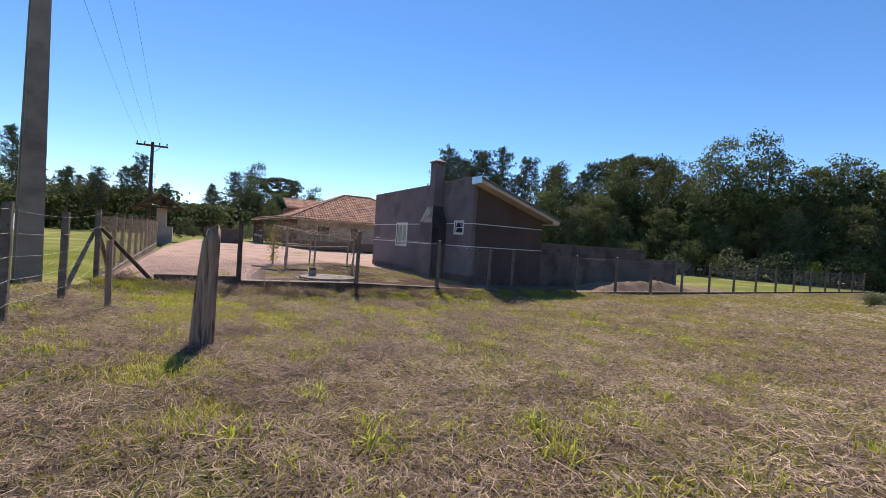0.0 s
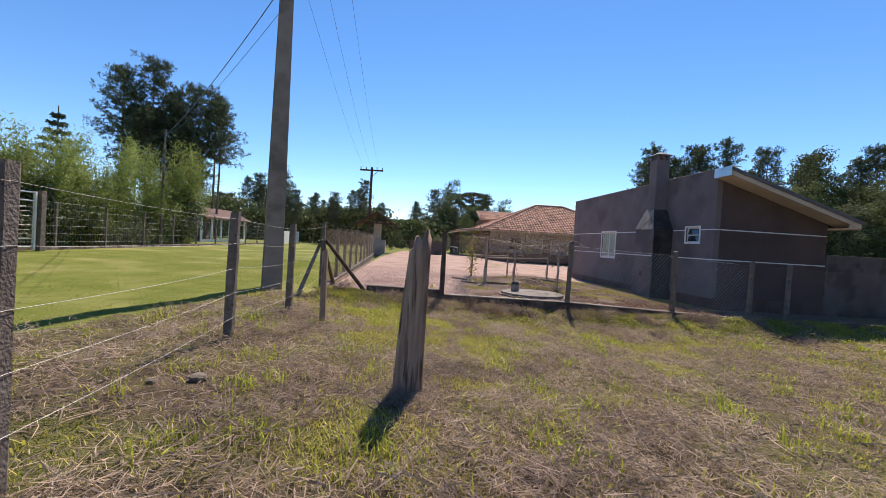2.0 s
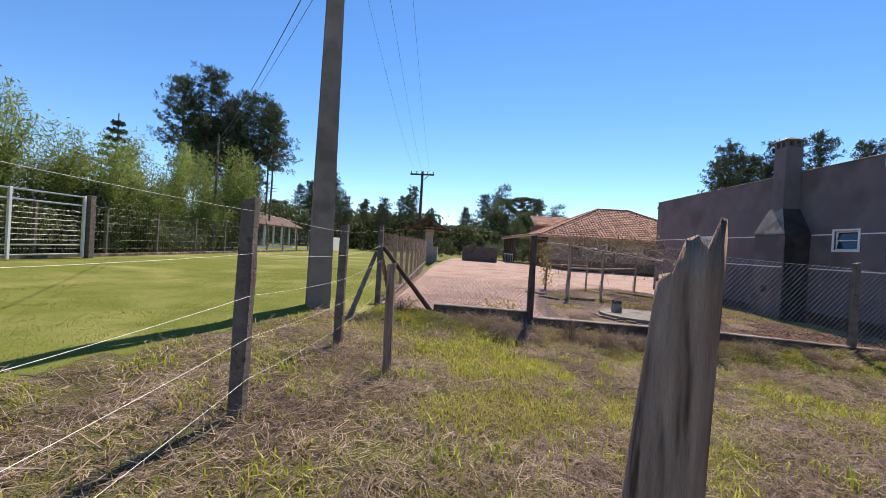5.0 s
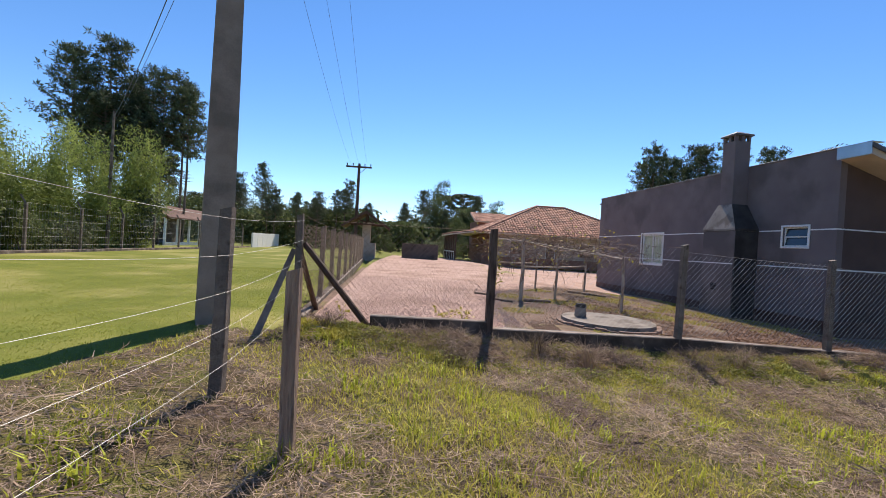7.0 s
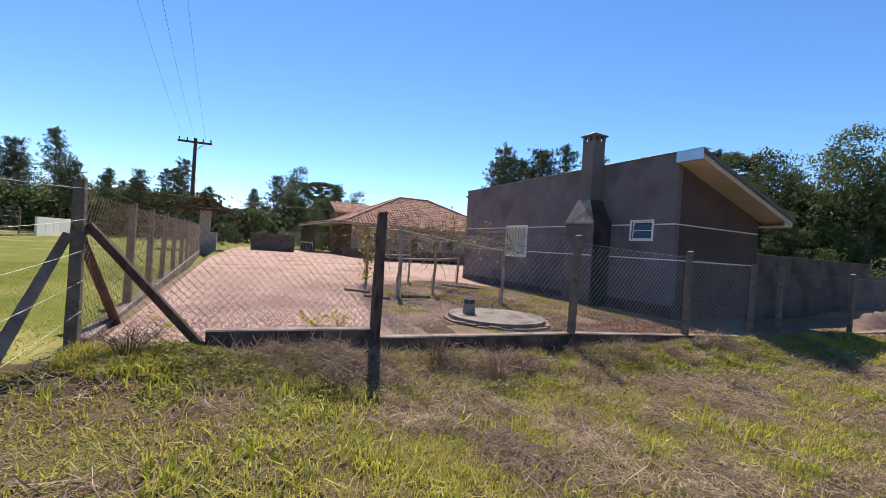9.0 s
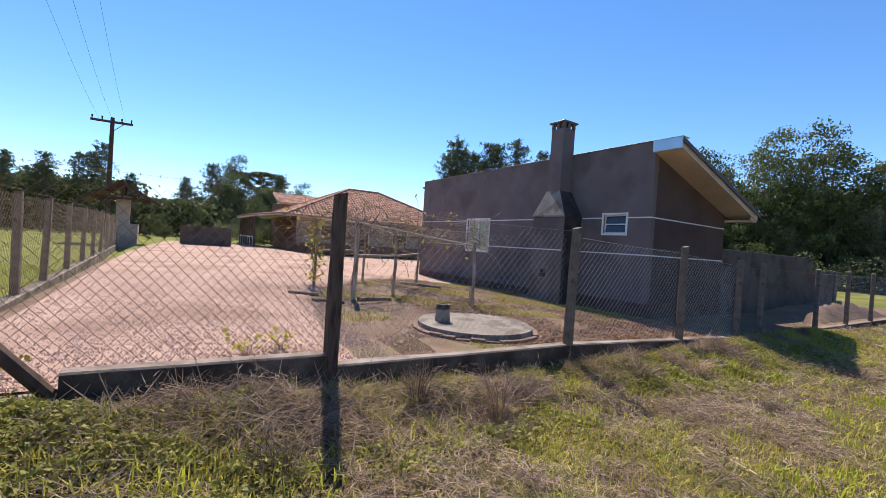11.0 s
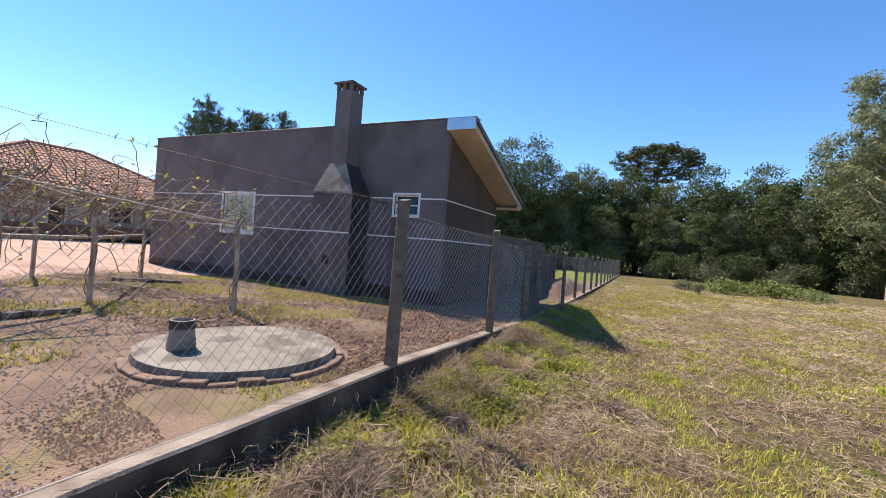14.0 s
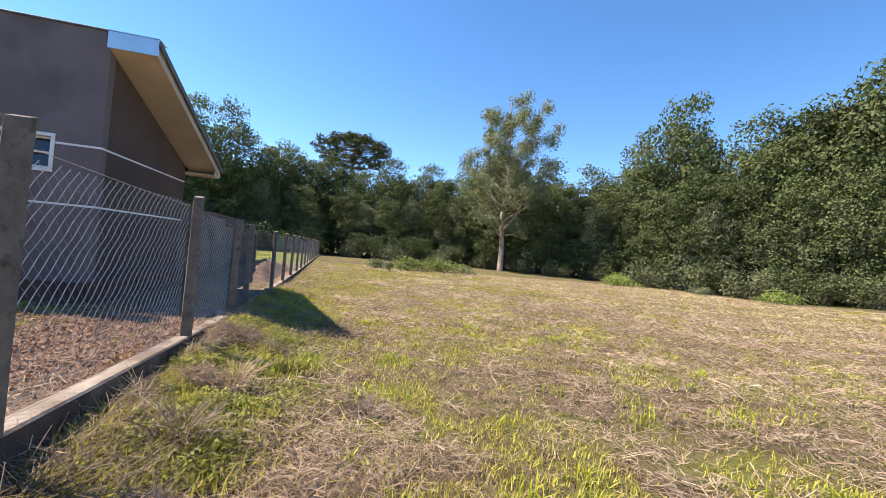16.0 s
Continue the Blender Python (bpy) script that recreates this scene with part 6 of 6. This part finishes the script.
def build_field_cover():
    rng = np.random.default_rng(101)
    a, b, r = around_path(rng, 460000, 16, 1.2)
    ok = in_field(a, b)
    a, b, r = a[ok], b[ok], r[ok]
    d = dryness(a, b)
    bare = np.hypot(a - BARE[0], (b - BARE[1]) * 1.3)
    dry = rng.uniform(0, 1, len(a)) < (0.12 + 0.85 * d) * np.clip(0.25 + 1.3 * vnoise(a, b, 0.3, 18), 0.3, 1) * np.clip((bare - 0.1) / 0.8, 0.22, 1)
    put("cut_straw", straws(rng, a[dry], b[dry], r[dry], 0.04, 0.17, 0.0017, 0.008 + 0.045 * d[dry], 0.34), M_STRAW, "loose mown straw lying over the field", "straw")
    a, b, r = around_path(rng, 3200, 14, 1.1)
    ok = in_field(a, b) & (dryness(a, b) > 0.45)
    put("straw_stalk", straws(rng, a[ok], b[ok], r[ok], 0.2, 0.5, 0.0018, 0.04, 0.2), M_STRAW, "long bleached stalks in flattened swaths", "straw")
    a, b, r = around_path(rng, 330000, 16, 1.25)
    ok = in_field(a, b)
    a, b, r = a[ok], b[ok], r[ok]
    green = rng.uniform(0, 1, len(a)) < 0.95 - 0.85 * dryness(a, b)
    a, b, r = a[green], b[green], r[green]
    q, t = blades(rng, a, b, r, 0.025, 0.085, 0.0028, 0.7)
    put("field_grass", q, M_GRASS, "short green regrowth between the straw", "grass")
    put_tris("grass_tip", t, M_GRASS, "short green regrowth between the straw", "grass")
    # taller bright tufts
    ta, tb, tr = around_path(rng, 420, 10, 0.9)
    k = rng.integers(0, 420, 15000)
    a, b, r = ta[k] + rng.normal(0, 0.1, 15000), tb[k] + rng.normal(0, 0.1, 15000), tr[k]
    ok = in_field(a, b)
    q, t = blades(rng, a[ok], b[ok], r[ok], 0.06, 0.17, 0.004, 0.45)
    put("grass_tuft", q, M_LEAF_LIGHT, "bright broad-bladed grass tufts", "grass")
    put_tris("tuft_tip", t, M_LEAF_LIGHT, "bright broad-bladed grass tufts", "grass")
    # weeds and dead stalks along the kerb
    n = 52000
    a = rng.uniform(-6.2, 9, n)
    b = -0.1 - np.abs(rng.normal(0, 0.45, n))
    keep = vnoise(a, b, 0.5, 9) * 0.6 + vnoise(a, b, 0.18, 19) * 0.4 > 0.5
    q, t = blades(rng, a[keep], b[keep], np.full(keep.sum(), 1.5), 0.04, 0.17, 0.004, 0.6)
    put("kerb_weed", q, M_GRASS, "low weeds growing along the kerb wall", "weeds")
    put_tris("weed_tip", t, M_GRASS, "low weeds growing along the kerb wall", "weeds")
    keep = (vnoise(a, b, 0.6, 10) > 0.56) & (b < -0.14)
    put("dead_stalk", straws(rng, a[keep], b[keep], np.full(keep.sum(), 0.5), 0.12, 0.5, 0.0022, 0.04, 0.35), M_STRAW, "dead stalks leaning against the kerb wall", "straw")
    n = 95000
    a, b = rng.uniform(-5.5, 7, n), -0.12 - np.abs(rng.normal(0, 0.62, n))
    hump = vnoise(a, b, 0.45, 25) * 0.65 + vnoise(a, b, 0.16, 26) * 0.35
    ok = (hump > 0.4) & (b > -2.2)
    a, b, hump = a[ok], b[ok], hump[ok]
    z = height(a, b) + 0.01 + rng.uniform(0, 1, len(a)) * 0.22 * np.clip(hump - 0.36, 0, 1) * 1.6
    up = np.stack([rng.normal(0, 0.3, len(a)), rng.normal(0, 0.3, len(a)), np.ones(len(a))], axis=1)
    put("leafy_weed", leaf_quads(rng, np.stack([a, b, z], axis=1), up, 0.034, 0.6, 0.6), M_LEAF_WEED, "low leafy weeds spreading out from the kerb wall", "weeds")
    # rest of the field, coarser with distance
    n = 330000
    a = rng.uniform(-4, 30, n)
    b = rng.uniform(-33, -0.3, n)
    r = np.hypot(a + 1, b + 3)
    ok = (r > 5) & (rng.uniform(0, 1, n) < 12 / (r + 2))
    a, b, r = a[ok], b[ok], r[ok]
    dry = rng.uniform(0, 1, len(a)) < 0.1 + 0.55 * dryness(a * 0.6, b * 0.6)
    put("far_straw", straws(rng, a[dry], b[dry], r[dry] * 0.5, 0.06, 0.2, 0.0024, 0.03, 0.25), M_STRAW, "straw swaths across the wider field", "straw")
    q, t = blades(rng, a[~dry], b[~dry], r[~dry] * 0.6, 0.04, 0.1, 0.006, 0.7)
    put("far_grass", q, M_GRASS, "green regrowth across the wider field", "grass")


build_field_cover()


def build_lawn_cover():
    rng = np.random.default_rng(102)
    n = 170000
    a = -6.6 - np.abs(rng.exponential(3.6, n))
    b = rng.uniform(-14, 11, n)
    ok = (a > -19) & (a < np.interp(b, (-16, -5.5, -2.5, -0.8, 0.3), (-9.1, -8.3, -7.6, -7.1, -6.4)))
    a, b = a[ok], b[ok]
    q, t = blades(rng, a, b, np.hypot(a + 5, b + 4) * 0.5, 0.012, 0.038, 0.003, 0.9)
    put("lawn_grass", q, M_LAWN_BLADE, "short bright lane grass", "grass")


build_lawn_cover()


def build_garden_litter():
    rng = np.random.default_rng(103)
    n = 42000
    a, b = rng.uniform(-3, 5.6, n), rng.uniform(0.1, 9, n)
    edge = np.interp(b, (0, 2.8, 5.5, 8.3, 9.3), (-2.7, -2.5, -1.8, 0.6, 3.4))
    ok = (a > edge + 0.1) & (np.hypot(a + 0.5, b - 1.38) > 1.05)
    a, b = a[ok], b[ok]
    w = vnoise(a, b, 0.9, 21)
    g = ((w > 0.6) & (b > 2.2)) | ((w > 0.66) & (b < 0.6)) | ((a > 3.4) & (b > 1.6) & (w > 0.38))
    d = (w < 0.4) & (a > 0.4)
    q, t = blades(rng, a[g], b[g], np.full(g.sum(), 4.0), 0.03, 0.09, 0.004, 0.7)
    put("garden_weed", q, M_GRASS, "thin weeds over the bare garden soil", "weeds")
    put("garden_litter", straws(rng, a[d], b[d], np.full(d.sum(), 3.0), 0.05, 0.22, 0.003, 0.015, 0.25), M_STRAW, "dry plant litter on the garden soil", "straw")
    n = 30000
    a, b = rng.uniform(-0.4, 5.3, n), 0.12 + np.abs(rng.normal(0, 1.9, n))
    ok = (np.hypot(a + 0.5, b - 1.38) > 1.05) & (vnoise(a, b, 0.7, 41) + 0.25 * np.clip(a / 3, 0, 1) > 0.5) & (b < 6)
    put("mulch", straws(rng, a[ok], b[ok], np.full(ok.sum(), 2.0), 0.03, 0.12, 0.0034, 0.014, 0.35), M_MULCH, "red-brown rotting mulch over the garden soil", "mulch")
    # pebbles of the driveway
    n = 16000
    b = 0.15 + 9 * rng.uniform(0, 1, n) ** 1.5
    a = -6 + rng.uniform(0, 1, n) * (np.interp(b, (0, 2.8, 5.5, 8.3, 9.3), (-2.5, -2.3, -1.6, 0.8, 3.6)) + 6)
    c = np.stack([a, b, np.array([inside_z(float(x), float(y)) for x, y in zip(a, b)]) + 0.024], axis=1)
    s = rng.uniform(0.006, 0.017, (n, 1))
    w = rng.uniform(0, 6.28, n)
    tris = []
    top = c + np.array((0, 0, 1.0)) * s * 0.9
    for k in range(3):
        p = c + s * np.stack([np.cos(w + k * 2.1), np.sin(w + k * 2.1), np.full(n, -0.2)], axis=1)
        q = c + s * np.stack([np.cos(w + k * 2.1 + 2.1), np.sin(w + k * 2.1 + 2.1), np.full(n, -0.2)], axis=1)
        tris.append(np.stack([p, q, top], axis=1))
    put_tris("gravel_stone", np.concatenate(tris), M_STONE, "loose pink gravel stones", "gravel")


M_STONE = material("gravel_stone", (0.5, 0.35, 0.28), (0.68, 0.52, 0.44), 8, 0.9, 80, 0.0, spread=0.4)
build_garden_litter()

def build_soil_clods():
    rng = np.random.default_rng(104)
    n = 22000
    a, b = rng.uniform(-2.7, 5.6, n), rng.uniform(0.15, 9, n)
    a, b = np.concatenate([a, rng.uniform(-2.3, 3.2, 16000)]), np.concatenate([b, 0.16 + np.abs(rng.normal(0, 0.55, 16000))])
    edge = np.interp(b, (0, 2.8, 5.5, 8.3, 9.3), (-2.7, -2.5, -1.8, 0.6, 3.4))
    ok = (a > edge) & (np.hypot(a + 0.5, b - 1.38) > 1.0) & (vnoise(a, b, 0.8, 31) > 0.3)
    a, b = a[ok], b[ok]
    n = len(a)
    c = np.stack([a, b, np.array([inside_z(float(x), float(y)) for x, y in zip(a, b)]) + 0.002], axis=1)
    s = rng.uniform(0.004, 0.017, (n, 1)) * (0.6 + vnoise(a, b, 0.5, 32))[:, None]
    w = rng.uniform(0, 6.28, n)
    top = c + np.array((0, 0, 1.0)) * s * 0.6
    tris = []
    for k in range(4):
        p = c + s * np.stack([np.cos(w + k * 1.57), np.sin(w + k * 1.57), np.full(n, -0.2)], axis=1)
        q = c + s * np.stack([np.cos(w + k * 1.57 + 1.57), np.sin(w + k * 1.57 + 1.57), np.full(n, -0.2)], axis=1)
        tris.append(np.stack([p, q, top], axis=1))
    put_tris("soil_clod", np.concatenate(tris), M_CLOD, "crumbs of dry reddish soil over the garden", "soil")


build_soil_clods()


def dead_weed(a, b, r, h, n, mat, label, seed):
    """A dry, branching weed clump."""
    rng = np.random.default_rng(seed)
    g = Gather()
    for i in range(n):
        q, d = rng.uniform(0, 6.28), r * rng.uniform(0.2, 1.0)
        p = Vector((0.25 * d * math.cos(q), 0.25 * d * math.sin(q), -0.02))
        e = Vector((d * math.cos(q), d * math.sin(q), h * rng.uniform(0.4, 1.0)))
        m = p.lerp(e, 0.5) + Vector((0, 0, 0.25 * h))
        g.wire([p, m, e], rng.uniform(0.0015, 0.004), 3)
        for k in range(3):
            f = e + Vector(rng.normal(0, 0.06, 3))
            f.z = max(0.01, f.z)
            g.wire([m.lerp(e, 0.4 + 0.2 * k), f], 0.0014, 3)
    ob = raw("weed_clump", g.v, g.f, mat)
    z = ground_at(a, b)
    ob.matrix_world = FR @ pose(a, b, z)
    tagged(ob, label, "weed", "weed clumps")


for k, (a, b, r, h) in enumerate(((-1.45, -0.75, 0.3, 0.34), (-0.2, -0.8, 0.28, 0.25), (3.1, -1.0, 0.35, 0.2), (-3.9, -1.2, 0.3, 0.25), (1.3, -2.0, 0.35, 0.16), (4.6, -1.9, 0.4, 0.18), (-5.7, -0.35, 0.4, 0.4))):
    dead_weed(a, b, r * 0.75, h * 0.7, 60, M_DEADWEED, "dark purplish dead weed clump by the kerb wall", 200 + k)
for k, (a, b, r, h) in enumerate(((-2.0, -1.0, 0.3, 0.42), (-2.6, -0.55, 0.22, 0.35), (0.6, -0.7, 0.35, 0.3), (1.9, -0.75, 0.4, 0.22))):
    dead_weed(a, b, r, h, 60, M_STRAW, "bunch of long bleached grass stalks by the kerb", 220 + k)


def gravel_weed(a, b, s, seed):
    rng = np.random.default_rng(seed)
    root = thing("weed", FR @ pose(a, b, inside_z(a, b) + 0.02), "small yellowing leafy weed growing through the gravel", "weed", "gravel weeds")
    g = Gather()
    pos = []
    for i in range(16):
        q, d = rng.uniform(0, 6.28), s * rng.uniform(0.3, 1.0)
        e = Vector((d * math.cos(q), d * math.sin(q), s * rng.uniform(0.3, 0.9)))
        g.wire([Vector((0, 0, -0.02)), e * 0.5 + Vector((0, 0, 0.1 * s)), e], 0.002, 3)
        pos += [tuple(e + Vector(rng.normal(0, 0.02, 3))) for k in range(2)]
    raw("stem", g.v, g.f, M_WOOD, root)
    lf = quads("leaf", leaf_quads(rng, np.array(pos), np.tile((0, 0, 1.0), (len(pos), 1)), 0.05, 0.7), M_LEAF_VINE, root)
    tagged(lf, kind="stuff")


for k, (a, b, s) in enumerate(((-3.85, 0.6, 0.26), (-3.5, 0.8, 0.2), (-5.6, 0.3, 0.3))):
    gravel_weed(a, b, s, 240 + k)


def stone(a, b, r, seed, label):
    bm = bmesh.new()
    bmesh.ops.create_icosphere(bm, subdivisions=2, radius=r)
    for v in bm.verts:
        v.co *= 1 + 0.25 * noise.noise(v.co * (2.2 / r) + Vector((seed, 0, 0)))
        v.co.z *= 0.62
    ob = part("stone", bm, M_KERB, None)
    ob.matrix_world = FR @ pose(a, b, ground_at(a, b) + r * 0.25, 0, 0, seed * 40)
    tagged(ob, label, "stone", "stones by the kerb")


for k, (a, b, r) in enumerate(((-0.93, -0.42, 0.07), (-0.7, -0.3, 0.06), (-2.6, -0.3, 0.05), (0.9, -0.35, 0.05), (1.5, -0.5, 0.06))):
    stone(a, b - 0.12, r * 0.9, k, "pale rough stone lying at the foot of the kerb")
for k, (x, y, r) in enumerate(((-4.25, 3.95, 0.075), (-4.45, 3.7, 0.05))):
    stone(*AB(x, y), r, 10 + 2 * k, "pale crumbled rubble lump in the straw")
